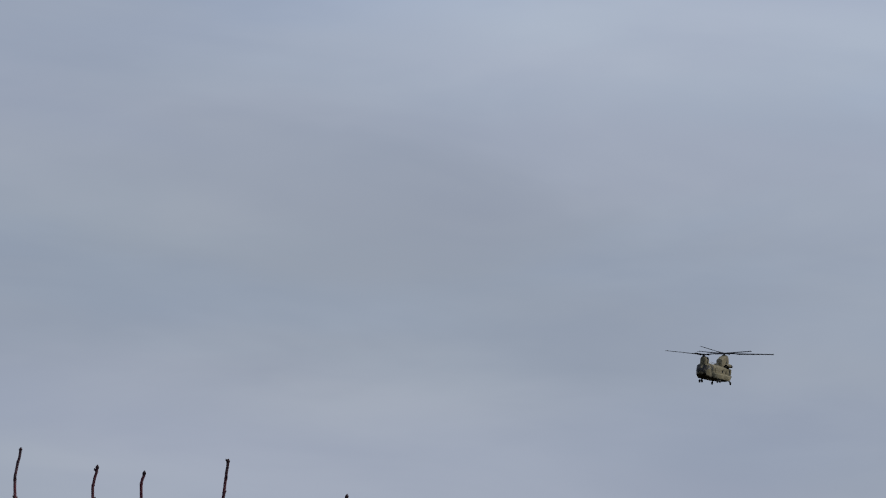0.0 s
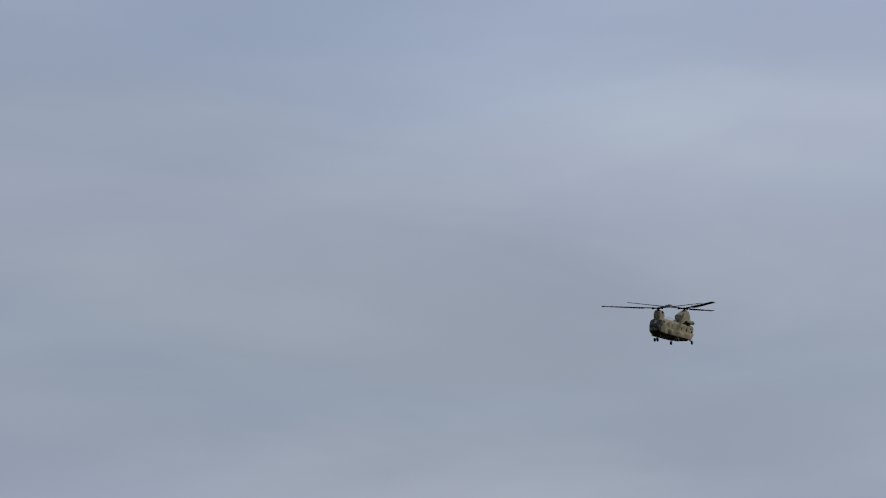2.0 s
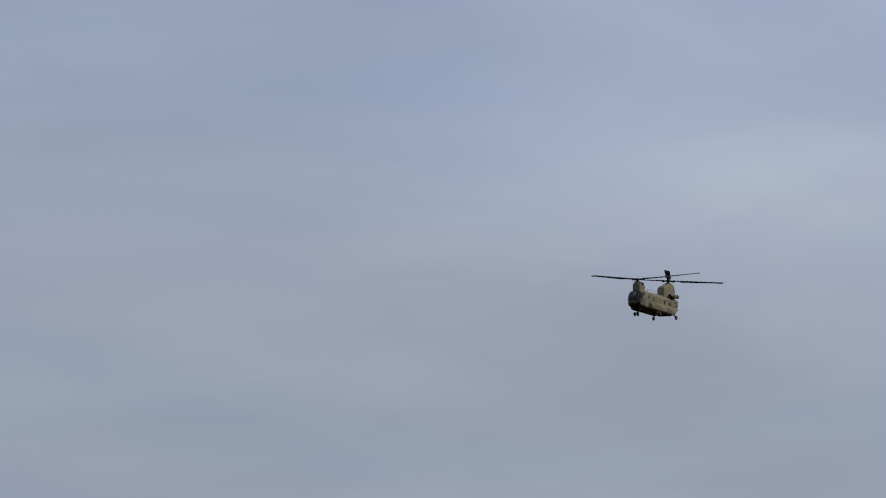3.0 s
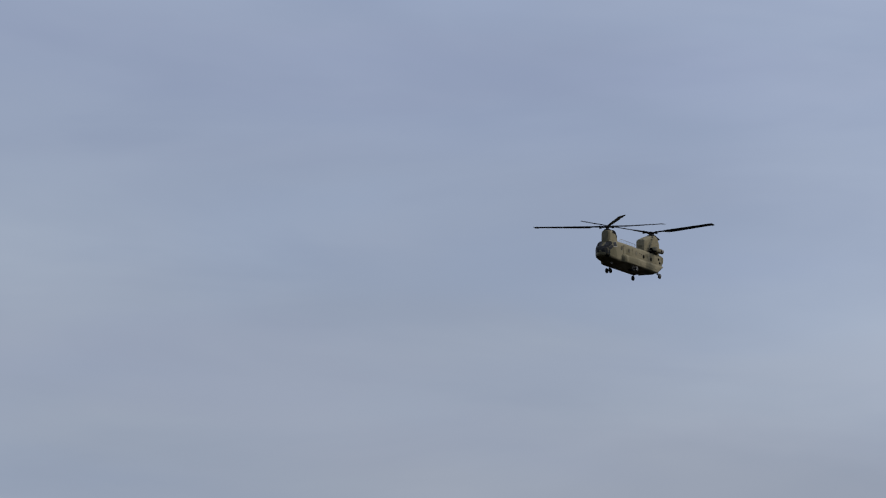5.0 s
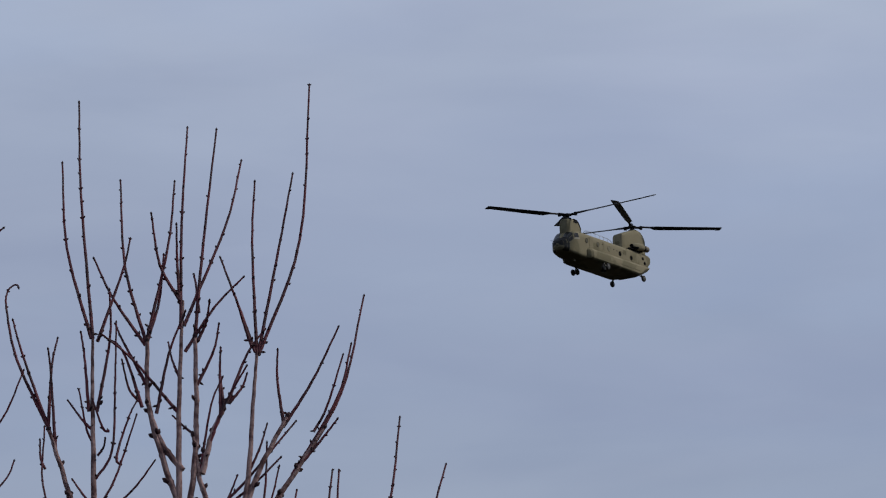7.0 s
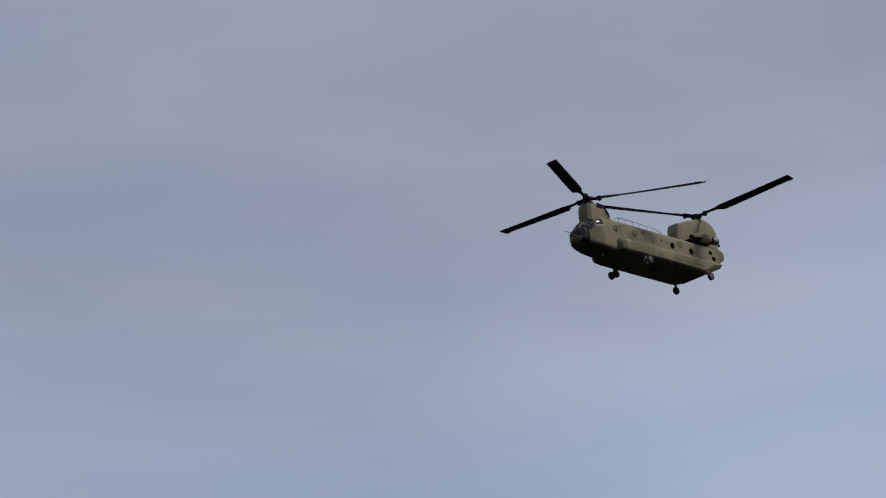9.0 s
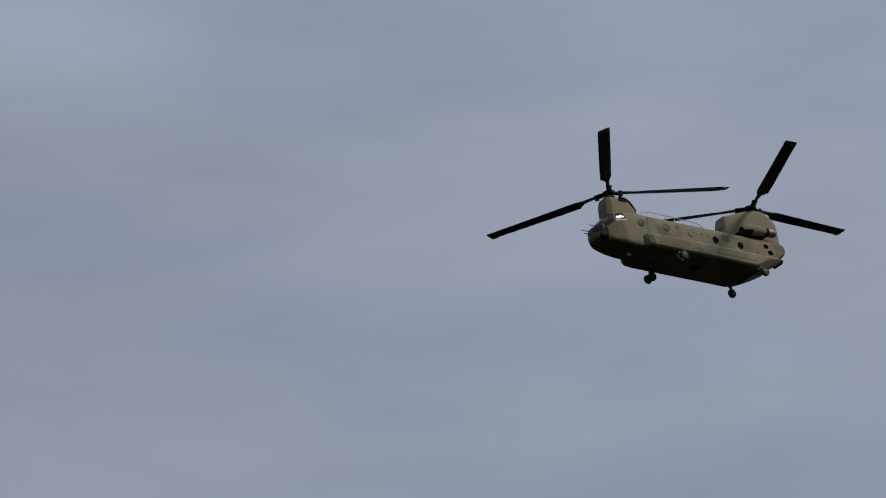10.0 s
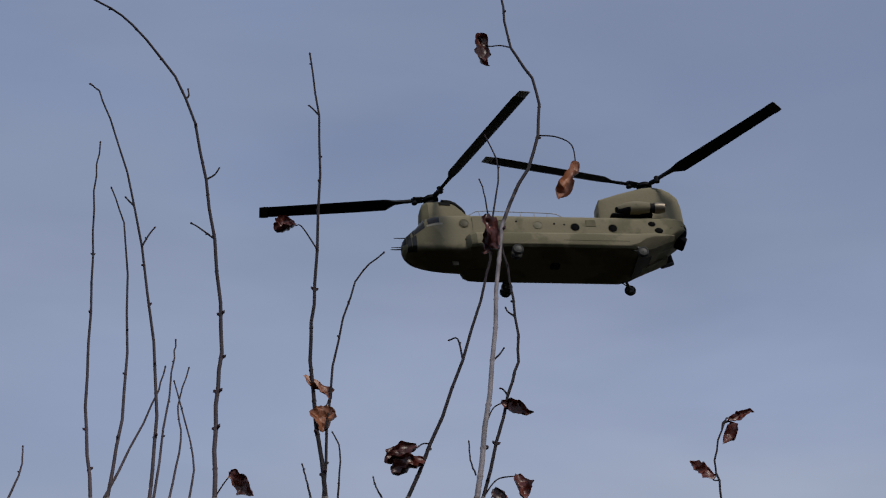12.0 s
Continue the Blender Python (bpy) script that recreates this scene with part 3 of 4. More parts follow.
        # probe on the nose
        part("pitot_probe", tube([(5.3, s * 0.42, 1.78), (5.75, s * 0.42, 1.80), (6.25, s * 0.42, 1.80)], [0.035, 0.028, 0.018], 8), BLACK, heli)
    part("nose_probe", tube([(5.7, 0, 1.38), (6.0, 0, 1.36), (6.4, 0, 1.36)], [0.05, 0.035, 0.02], 8), BLACK, heli)
    part("windscreen_post", tube([(5.3, 0, 2.15), (5.1, 0, 2.3), (4.95, 0, 2.47), (4.74, 0, 2.71)], 0.05, 8), TAN, heli)
    part("nose_panel", skin((5.815, 5.76, 5.68, 5.6, 5.45, 5.24), 28, -6, 186, grow=0.009), RADOME, heli, "dark grey nose panel")
    # long wire antenna on stand-offs along the roof
    ant = part("rail_antenna", tube([(2.15, 0.66, 3.12), (1.7, 0.66, 3.40), (1.2, 0.66, 3.45), (-2.2, 0.66, 3.33), (-2.7, 0.66, 3.27), (-3.2, 0.66, 2.94)], 0.024, 8), RAIL, heli, "pale tube antenna")
    for k, x in enumerate((1.5, 0.75, 0.0, -0.75, -1.5, -2.2)):
        part("standoff", tube([(x, 0.66, 2.98), (x, 0.66, 3.44 - 0.033 * (1.5 - x))], 0.018, 6), RAIL, ant)
    # roof walkway hump over the drive shaft
    part("drive_tunnel", loft([(2.3, 0.30, 2.8, 3.12), (2.0, 0.34, 2.8, 3.22), (-4.9, 0.34, 2.75, 3.14), (-5.25, 0.34, 2.75, 3.14)], 18, 3.4), TAN, heli)
    # belly: hook fairings, beacon, ramp
    part("cargo_hook", box((-2.4, 0, 0.3), (0.5, 0.4, 0.22), 0.06), BLACK, heli)
    part("belly_antenna", box((3.0, 0.1, 0.47), (0.34, 0.05, 0.34), 0.02), WHITE, heli, "small pale blade antenna")
    ramp = part("cargo_ramp", loft([(-6.75, 1.05, 0.25, 0.36), (-7.2, 1.06, 0.45, 0.58), (-8.4, 1.06, 1.22, 1.36), (-8.95, 0.98, 1.64, 1.78)], 20, 5.0), SHADED_RAMP, heli, "cargo ramp with the shade under the tail put in its colour")
    part("ramp_edge", box((-9.46, 0, 1.90), (0.66, 0.9, 0.34), 0.05, Matrix.Rotation(radians(-28), 3, "Y")), BLACK, ramp)
    part("tail_light", disc((-9.84, 0, 2.44), (-1, 0, 0), 0.07, 0.03, 12), WHITE, heli)
    front_rotor = rotor("front_rotor", heli, "three-bladed black front rotor")
    rear_rotor = rotor("rear_rotor", heli, "three-bladed black rear rotor")
    return heli, front_rotor, rear_rotor


helicopter, front_rotor, rear_rotor = build_helicopter()


# ---- bare trees: each is drawn in an upright plane (across, height) and given depth by chance ----
PLANES = {"row": ((-0.394, 25.005), (1.0000, 0.0000)), "verge": ((9.461, 23.753), (0.9697, -0.2443)), "close": ((-7.009, 3.240), (0.7068, 0.7074))}
rng = random.Random(7)


def spread(points, steps):
    """A smooth line through a few points."""
    p = [Vector(q) for q in points]
    p = [p[0] * 2 - p[1]] + p + [p[-1] * 2 - p[-2]]
    line = []
    for a, b, c, d in zip(p, p[1:], p[2:], p[3:]):
        for k in range(steps):
            t = k / steps
            line.append(0.5 * (2 * b + (c - a) * t + (2 * a - 5 * b + 4 * c - d) * t * t + (3 * b - 3 * c + d - a) * t ** 3))
    return line + [p[-2]]


def tree_root(plane, across, name, label, category):
    (ox, oy), (rx, ry) = PLANES[plane]
    ob = tagged(new(name), label, category)
    ob.location = (ox + rx * across, oy + ry * across, 0)
    ob.rotation_euler = (0, 0, math.atan2(ry, rx))
    return {"ob": ob, "across": across, "buds": bmesh.new(), "lines": []}


def bough(tree, points, r0, r1, name, mat, deep=0.0, steps=5, wiggle=0.0, node_gap=0.0, node_size=1.6, seg=8, taper=0.85):
    """One tapering stem; the tip leaves the plane by up to deep; nodes carry buds."""
    flat = spread(points, steps)
    length = sum((b - a).length for a, b in zip(flat, flat[1:]))
    lean = rng.uniform(-deep, deep)
    pts, run, along = [], 0.0, []
    for i, q in enumerate(flat):
        if i:
            run += (q - flat[i - 1]).length
        s = run / length
        along.append(s)
        side = wiggle * (1 if i % 2 else -1) * (0 < i < len(flat) - 1)
        pts.append(Vector((q[0] - tree["across"] + side * rng.uniform(0.3, 1), lean * s * s + rng.uniform(-1, 1) * wiggle, q[1])))
    radii = [r0 + (r1 - r0) * s ** taper for s in along]
    bm = tube(pts, radii, seg)
    if node_gap:
        run, nxt = 0.0, node_gap * rng.uniform(0.3, 1)
        for i in range(1, len(pts)):
            d = pts[i] - pts[i - 1]
            while run + d.length > nxt:
                at = pts[i - 1] + d * ((nxt - run) / d.length)
                r = radii[i] * node_size
                ring = d.normalized()
                # swollen ring at the node and a pair of buds
                tube([at - ring * r * 1.1, at, at + ring * r * 1.1], [radii[i] * 0.95, radii[i] * 1.3, radii[i] * 0.9], 6, bm)
                out = ring.orthogonal().normalized()
                out.rotate(Matrix.Rotation(rng.uniform(0, 6.28), 3, ring))
                for sgn in (1, -1):
                    if rng.random() < (0.28 if name == "stem" else 0.5):
                        o2 = out * sgn
                        tip = (o2 * 0.8 + ring * 0.9).normalized()
                        b0 = at + o2 * radii[i] * 0.7
                        tube([b0, b0 + tip * r * 1.3, b0 + tip * r * 2.2], [r * 0.55, r * 0.75, r * 0.12], 6, tree["buds"])
                nxt += node_gap * rng.uniform(0.75, 1.3)
            run += d.length
        # end bud
        d = (pts[-1] - pts[-2]).normalized()
        tube([pts[-1] - d * r1 * 2, pts[-1] - d * r1 * 0.2, pts[-1] + d * r1 * 1.6], [r1 * 1.0, r1 * 1.45, r1 * 0.3], 6, tree["buds"])
    part(name, bm, mat, tree["ob"])
    return pts


def cluster(tree, points, r0):
    """Flower-bud clusters crowded round the foot of a shoot."""
    at = Vector((points[0][0] - tree["across"], 0, points[0][1]))
    way = (Vector((points[1][0] - tree["across"], 0, points[1][1])) - at).normalized()
    for k in range(rng.randint(0, 3)):
        d = Vector((rng.uniform(-1, 1), rng.uniform(-1, 1), rng.uniform(-0.2, 1))).normalized()
        p = at + way * rng.uniform(0.0, 0.08) + d * r0 * 0.5
        tube([p, p + d * r0 * 1.2, p + d * r0 * 2.4], [r0 * 0.4, r0 * 0.62, r0 * 0.25], 6, tree["buds"])


def finish(tree):
    ob = part("bud_cluster", tree["buds"], BUD, tree["ob"], "small dark red buds")
    ob["kind"] = "stuff"


def far_tree(across):
    tree = tree_root("row", across, "tree", "leafless young tree with upright red-brown budded shoots", "tree")
    tree["ob"]["group"] = "row of bare young trees"
    return tree


def early_tree(across):
    return tree_root("verge", across, "tree", "low leafless tree with a few knotted shoots", "tree")


def near_tree(across):
    return tree_root("close", across, "sapling", "thin leafless sapling with a few curled dead leaves", "sapling")


def trunk(tree, points, r0, r1):
    bough(tree, points, r0, r1, "trunk", BARK, 0.0, 6, 0.002, seg=12, taper=2.2)


def limb(tree, points, r0, r1):
    bough(tree, points, r0, r1, "limb", BARK, 0.0, 5, 0.004, 0.16, 1.2, seg=10)


def shoot(tree, points, r0, r1):
    bough(tree, points, r0, r1, "shoot", TWIG, 0.14, 6, 0.0012, 0.105, 1.05)
    if (Vector(points[-1]) - Vector(points[0])).length > 0.2:
        cluster(tree, points, r0 * 1.1)


def stub(tree, points, r0, r1):
    bough(tree, points, r0, r1, "trunk", GREYTWIG, 0.0, 6, 0.003, seg=12)


def joiner(tree, points, r0, r1):
    bough(tree, points, r0, r1, "branch", GREYTWIG, 0.0, 6, 0.001, seg=10)


def stem(tree, points, r0, r1):
    tree["lines"] += bough(tree, points, r0, r1, "stem", PALE_STEM if r0 > 0.0045 else BROWN_STEM if tree.get("weathered") else DARKTWIG, 0.0, 4, 0.0015 if r0 > 0.0024 else 0.0005, 0.075, 1.2, seg=10)


def rooted(tree, points):
    """The points, with the first moved onto the nearest stem."""
    first = Vector((points[0][0] - tree["across"], 0, points[0][1]))
    q = min(tree["lines"], key=lambda p: (p - first).length)
    return [(q.x + tree["across"], q.z)] + list(points[1:])


def spur(tree, points, r0, r1):
    bough(tree, rooted(tree, points), r0 * 1.15, r1, "spur", DARKTWIG, 0.0, 4, 0.0, 0.05, 1.1)


def leaf(tree, points, tip, width, pale=False):
    """A withered leaf on its stalk: a pointed blade from the stalk's end to the tip, rolled about its midrib and crumpled."""
    bough(tree, rooted(tree, points), 0.0015, 0.0011, "leaf_stalk", DARKTWIG, 0.0, 5, 0.0, seg=6)
    base = Vector((points[-1][0] - tree["across"], 0, points[-1][1]))
    axis = Vector((tip[0] - tree["across"], 0, tip[1])) - base
    size = axis.length
    axis.normalize()
    base -= axis * size * 0.04
    face = axis.cross(Vector((0, 1, 0)))
    face.rotate(Matrix.Rotation(rng.uniform(-0.6, 0.6), 3, axis))
    out = axis.cross(face)
    if out.y > 0 and rng.random() < 0.5:
        out = -out
    roll, seed, hook = rng.uniform(0.9, 1.8), rng.uniform(0, 50), rng.uniform(0.05, 0.3)
    bm = bmesh.new()
    cols, rows = 15, 19
    grids = []
    for lift in (0.0, 0.0005):
        grid = []
        for i in range(rows):
            s = i / (rows - 1)
            wide = 0.5 * width * min(1, (math.sin(math.pi * (s * 0.95 + 0.03)) ** 0.62) * (1.18 - 0.36 * s))
            rad = wide / math.sin(min(roll, math.pi / 2))
            line = []
            for j in range(cols):
                a = (j / (cols - 1) - 0.5) * 2
                bend = a * roll * (0.75 + 0.5 * s)
                # pleats between the veins, and an uneven torn rim
                pleat = width * 0.05 * math.sin(s * 26 + abs(a) * 5 + seed) * abs(a)
                u, v, w = size * s, rad * math.sin(bend), rad * (1 - math.cos(bend)) + hook * size * (s - 0.5) ** 2 + pleat
                p = base + axis * u + face * v + out * w
                n3 = noise.noise_vector(p * (2.6 / size) + Vector((seed, 0, 0))) * size * 0.13
                n3 += noise.noise_vector(p * (7.0 / size) + Vector((0, seed, 0))) * size * 0.07
                p += n3 * min(1, s * 5) + out * lift
                line.append(bm.verts.new(p))
            grid.append(line)
        grids.append(grid)
    for grid in grids:
        for i in range(rows - 1):
            for j in range(cols - 1):
                bm.faces.new((grid[i][j], grid[i][j + 1], grid[i + 1][j + 1], grid[i + 1][j]))
    lo, up = grids
    for i in range(rows - 1):
        for j in (0, cols - 1):
            bm.faces.new((lo[i][j], lo[i + 1][j], up[i + 1][j], up[i][j]))
    for j in range(cols - 1):
        for i in (0, rows - 1):
            bm.faces.new((lo[i][j], lo[i][j + 1], up[i][j + 1], up[i][j]))
    part("leaf", bm, PALE_LEAF if rng.random() > 0.9 or pale else LEAF, tree["ob"], "curled brown dead leaf")


def tree_row():
    tree_a = far_tree(-1.75)
    trunk(tree_a, [(-1.72, 0), (-1.75, 3.23), (-1.75, 5.64), (-1.75, 7.02), (-1.75, 7.70), (-1.75, 8.06), (-1.77, 9.50), (-1.79, 10.62), (-1.79, 11.04)], 0.0550, 0.0099)
    shoot(tree_a, [(-1.79, 11.04), (-1.85, 11.46), (-1.95, 12.71)], 0.0118, 0.0057)
    shoot(tree_a, [(-1.79, 11.04), (-1.76, 11.61), (-1.68, 12.65)], 0.0118, 0.0057)
    shoot(tree_a, [(-1.78, 11.46), (-1.71, 11.85), (-1.61, 12.19)], 0.0118, 0.0057)
    shoot(tree_a, [(-1.76, 11.61), (-1.68, 12.00), (-1.63, 12.21)], 0.0118, 0.0057)
    shoot(tree_a, [(-1.80, 11.02), (-2.05, 11.50), (-2.22, 12.31)], 0.0118, 0.0057)
    shoot(tree_a, [(-1.80, 10.73), (-1.96, 11.17), (-2.07, 12.11)], 0.0118, 0.0057)
    shoot(tree_a, [(-1.79, 10.69), (-1.66, 11.15), (-1.60, 11.70)], 0.0118, 0.0057)
    shoot(tree_a, [(-1.80, 10.77), (-1.67, 10.94), (-1.51, 11.07)], 0.0118, 0.0057)
    shoot(tree_a, [(-1.79, 10.66), (-1.66, 10.81), (-1.61, 10.99)], 0.0118, 0.0057)
    shoot(tree_a, [(-1.79, 10.66), (-1.90, 10.57), (-2.01, 10.45)], 0.0118, 0.0057)
    shoot(tree_a, [(-1.77, 9.54), (-1.86, 9.76), (-1.86, 10.20)], 0.0118, 0.0057)
    shoot(tree_a, [(-1.75, 9.65), (-1.72, 9.94), (-1.71, 10.04)], 0.0118, 0.0057)
    shoot(tree_a, [(-1.77, 9.38), (-1.48, 9.79), (-1.35, 10.11)], 0.0092, 0.0052)
    shoot(tree_a, [(-1.76, 9.02), (-1.46, 9.41), (-1.40, 9.57)], 0.0092, 0.0052)
    shoot(tree_a, [(-1.54, 9.71), (-1.55, 9.75), (-1.61, 9.90)], 0.0092, 0.0052)
    shoot(tree_a, [(-1.52, 9.77), (-1.51, 9.83), (-1.52, 9.89)], 0.0092, 0.0052)
    shoot(tree_a, [(-1.65, 9.59), (-1.66, 9.68), (-1.68, 9.77)], 0.0092, 0.0052)
    tree_b = far_tree(-2.07)
    trunk(tree_b, [(-2.04, 0), (-2.07, 3.09), (-2.07, 5.40), (-2.07, 6.71), (-2.07, 7.37), (-2.07, 7.72), (-2.06, 9.50), (-2.01, 10.39), (-2.01, 10.49)], 0.0550, 0.0089)
    limb(tree_b, [(-2.07, 9.76), (-2.14, 10.25), (-2.19, 10.48)], 0.0215, 0.0126)
    limb(tree_b, [(-2.08, 9.50), (-2.27, 9.95), (-2.35, 10.25)], 0.0215, 0.0126)
    shoot(tree_b, [(-2.02, 10.49), (-2.08, 11.00), (-2.11, 12.14)], 0.0118, 0.0057)
    shoot(tree_b, [(-2.01, 10.49), (-1.93, 10.92), (-1.91, 11.43)], 0.0118, 0.0057)
    shoot(tree_b, [(-2.01, 10.51), (-1.88, 10.81), (-1.80, 11.15)], 0.0118, 0.0057)
    shoot(tree_b, [(-2.01, 10.43), (-2.27, 10.77), (-2.45, 11.17)], 0.0118, 0.0057)
    shoot(tree_b, [(-2.02, 10.45), (-2.09, 10.62), (-2.13, 10.74)], 0.0118, 0.0057)
    shoot(tree_b, [(-2.19, 10.49), (-2.39, 11.12), (-2.51, 11.74)], 0.0118, 0.0057)
    shoot(tree_b, [(-2.19, 10.48), (-2.46, 11.04), (-2.69, 11.78)], 0.0118, 0.0057)
    shoot(tree_b, [(-2.21, 10.49), (-2.34, 10.70), (-2.41, 10.91)], 0.0118, 0.0057)
    shoot(tree_b, [(-2.18, 10.38), (-2.59, 10.78), (-2.89, 11.29)], 0.0118, 0.0057)
    shoot(tree_b, [(-2.07, 9.65), (-2.11, 10.28), (-2.13, 10.74)], 0.0118, 0.0057)
    shoot(tree_b, [(-2.11, 9.65), (-2.26, 10.21), (-2.28, 10.38)], 0.0118, 0.0057)
    shoot(tree_b, [(-2.13, 9.87), (-2.06, 10.21), (-2.04, 10.39)], 0.0118, 0.0057)
    shoot(tree_b, [(-2.09, 9.80), (-2.18, 10.06), (-2.22, 10.26)], 0.0118, 0.0057)
    tree_k = far_tree(-2.41)
    trunk(tree_k, [(-2.38, 0), (-2.41, 3.09), (-2.41, 5.40), (-2.41, 6.72), (-2.41, 7.37), (-2.41, 7.72), (-2.50, 9.14), (-2.63, 10.10), (-2.69, 10.29)], 0.0550, 0.0079)
    limb(tree_k, [(-2.56, 9.66), (-2.43, 9.95), (-2.35, 10.25)], 0.0215, 0.0126)
    limb(tree_k, [(-2.48, 9.33), (-2.37, 9.76), (-2.33, 10.25)], 0.0215, 0.0126)
    shoot(tree_k, [(-2.35, 10.25), (-2.61, 10.89), (-2.69, 11.49)], 0.0118, 0.0057)
    shoot(tree_k, [(-2.35, 10.25), (-2.47, 10.59), (-2.48, 10.89)], 0.0118, 0.0057)
    shoot(tree_k, [(-2.33, 10.25), (-2.44, 10.47), (-2.49, 10.59)], 0.0118, 0.0057)
    shoot(tree_k, [(-2.34, 10.27), (-2.30, 10.40), (-2.30, 10.54)], 0.0118, 0.0057)
    shoot(tree_k, [(-2.68, 10.29), (-2.73, 10.70), (-2.74, 11.32)], 0.0118, 0.0057)
    shoot(tree_k, [(-2.69, 10.29), (-2.78, 10.63), (-2.88, 10.93)], 0.0118, 0.0057)
    shoot(tree_k, [(-2.65, 10.21), (-2.64, 10.29), (-2.65, 10.39)], 0.0118, 0.0057)
    shoot(tree_k, [(-2.39, 9.76), (-2.63, 10.21), (-2.91, 10.55)], 0.0118, 0.0057)
    shoot(tree_k, [(-2.59, 10.03), (-2.52, 10.17), (-2.49, 10.38)], 0.0118, 0.0057)
    shoot(tree_k, [(-2.69, 10.29), (-2.87, 10.55), (-3.07, 11.17)], 0.0118, 0.0057)
    shoot(tree_k, [(-2.72, 10.07), (-2.94, 10.40), (-3.02, 10.86)], 0.0118, 0.0057)
    shoot(tree_k, [(-2.72, 10.11), (-2.75, 10.32), (-2.77, 10.48)], 0.0092, 0.0052)
    shoot(tree_k, [(-2.72, 10.54), (-2.80, 10.81), (-2.84, 11.03)], 0.0092, 0.0052)
    shoot(tree_k, [(-2.70, 10.37), (-2.85, 10.81), (-2.93, 11.12)], 0.0092, 0.0052)
    shoot(tree_k, [(-2.56, 9.62), (-2.95, 10.10), (-3.01, 10.43), (-3.05, 10.78)], 0.0092, 0.0052)
    shoot(tree_k, [(-2.85, 9.98), (-2.84, 10.10), (-2.84, 10.21)], 0.0092, 0.0052)
    tree_c = far_tree(-0.87)
    trunk(tree_c, [(-0.84, 0), (-0.87, 3.08), (-0.87, 5.39), (-0.87, 6.70), (-0.87, 7.36), (-0.87, 7.70), (-0.89, 9.13), (-0.92, 9.93), (-0.93, 10.34)], 0.0550, 0.0089)
    limb(tree_c, [(-0.88, 8.75), (-1.04, 9.30), (-1.19, 9.75)], 0.0215, 0.0126)
    shoot(tree_c, [(-0.93, 10.34), (-1.03, 11.30), (-1.06, 11.93)], 0.0118, 0.0057)
    shoot(tree_c, [(-0.94, 10.34), (-1.11, 10.95), (-1.16, 11.55)], 0.0118, 0.0057)
    shoot(tree_c, [(-0.90, 10.32), (-0.75, 10.80), (-0.71, 11.00)], 0.0118, 0.0057)
    shoot(tree_c, [(-0.89, 9.86), (-0.82, 10.34), (-0.83, 10.64)], 0.0118, 0.0057)
    shoot(tree_c, [(-0.94, 9.86), (-0.98, 10.23), (-1.01, 10.41)], 0.0118, 0.0057)
    shoot(tree_c, [(-1.19, 9.75), (-1.40, 10.20), (-1.48, 10.55), (-1.48, 10.66), (-1.45, 10.71), (-1.42, 10.72), (-1.41, 10.70)], 0.0118, 0.0057)
    shoot(tree_c, [(-1.19, 9.75), (-1.37, 10.24), (-1.43, 10.44)], 0.0118, 0.0057)
    shoot(tree_c, [(-1.19, 9.75), (-1.18, 10.16), (-1.15, 10.35)], 0.0118, 0.0057)
    shoot(tree_c, [(-1.14, 9.60), (-1.18, 10.08), (-1.20, 10.23)], 0.0118, 0.0057)
    shoot(tree_c, [(-0.89, 8.77), (-1.19, 9.29), (-1.21, 9.74)], 0.0092, 0.0052)
    shoot(tree_c, [(-0.91, 9.73), (-0.99, 9.82), (-1.08, 9.96)], 0.0092, 0.0052)
    shoot(tree_c, [(-0.91, 9.53), (-0.90, 9.63), (-0.95, 9.74), (-1.01, 10.02)], 0.0092, 0.0052)
    shoot(tree_c, [(-0.90, 9.40), (-0.79, 9.60), (-0.78, 10.00), (-0.78, 10.41)], 0.0092, 0.0052)
    shoot(tree_c, [(-0.89, 9.20), (-0.77, 9.41), (-0.64, 9.82)], 0.0092, 0.0052)
    shoot(tree_c, [(-0.89, 9.13), (-0.66, 9.34), (-0.52, 9.53)], 0.0092, 0.0052)
    shoot(tree_c, [(-1.09, 9.12), (-1.06, 9.29), (-1.08, 9.44)], 0.0092, 0.0052)
    shoot(tree_c, [(-0.90, 9.26), (-0.94, 9.29), (-1.03, 9.41)], 0.0092, 0.0052)
    shoot(tree_c, [(-0.81, 9.73), (-0.85, 9.75), (-0.92, 9.93)], 0.0092, 0.0052)
    shoot(tree_c, [(-0.73, 9.51), (-0.76, 9.57), (-0.69, 9.86), (-0.65, 9.97)], 0.0092, 0.0052)
    shoot(tree_c, [(-1.20, 9.48), (-1.23, 9.55), (-1.24, 9.68)], 0.0092, 0.0052)
    shoot(tree_c, [(-0.88, 9.57), (-0.84, 9.62), (-0.83, 9.66)], 0.0092, 0.0052)
    tree_d = far_tree(-0.26)
    trunk(tree_d, [(-0.23, 0), (-0.26, 3.08), (-0.26, 5.39), (-0.26, 6.70), (-0.26, 7.35), (-0.26, 7.70), (-0.35, 8.94), (-0.38, 9.85), (-0.37, 10.60)], 0.0550, 0.0089)
    limb(tree_d, [(-0.35, 9.19), (-0.56, 9.85), (-0.59, 10.34)], 0.0215, 0.0126)
    limb(tree_d, [(-0.32, 9.05), (-0.27, 9.67), (-0.29, 10.37)], 0.0215, 0.0126)
    limb(tree_d, [(-0.35, 9.48), (-0.49, 9.67), (-0.58, 9.93)], 0.0215, 0.0126)
    shoot(tree_d, [(-0.59, 10.30), (-0.74, 10.83), (-0.79, 11.46)], 0.0118, 0.0057)
    shoot(tree_d, [(-0.60, 10.30), (-0.81, 10.61), (-0.94, 10.88)], 0.0118, 0.0057)
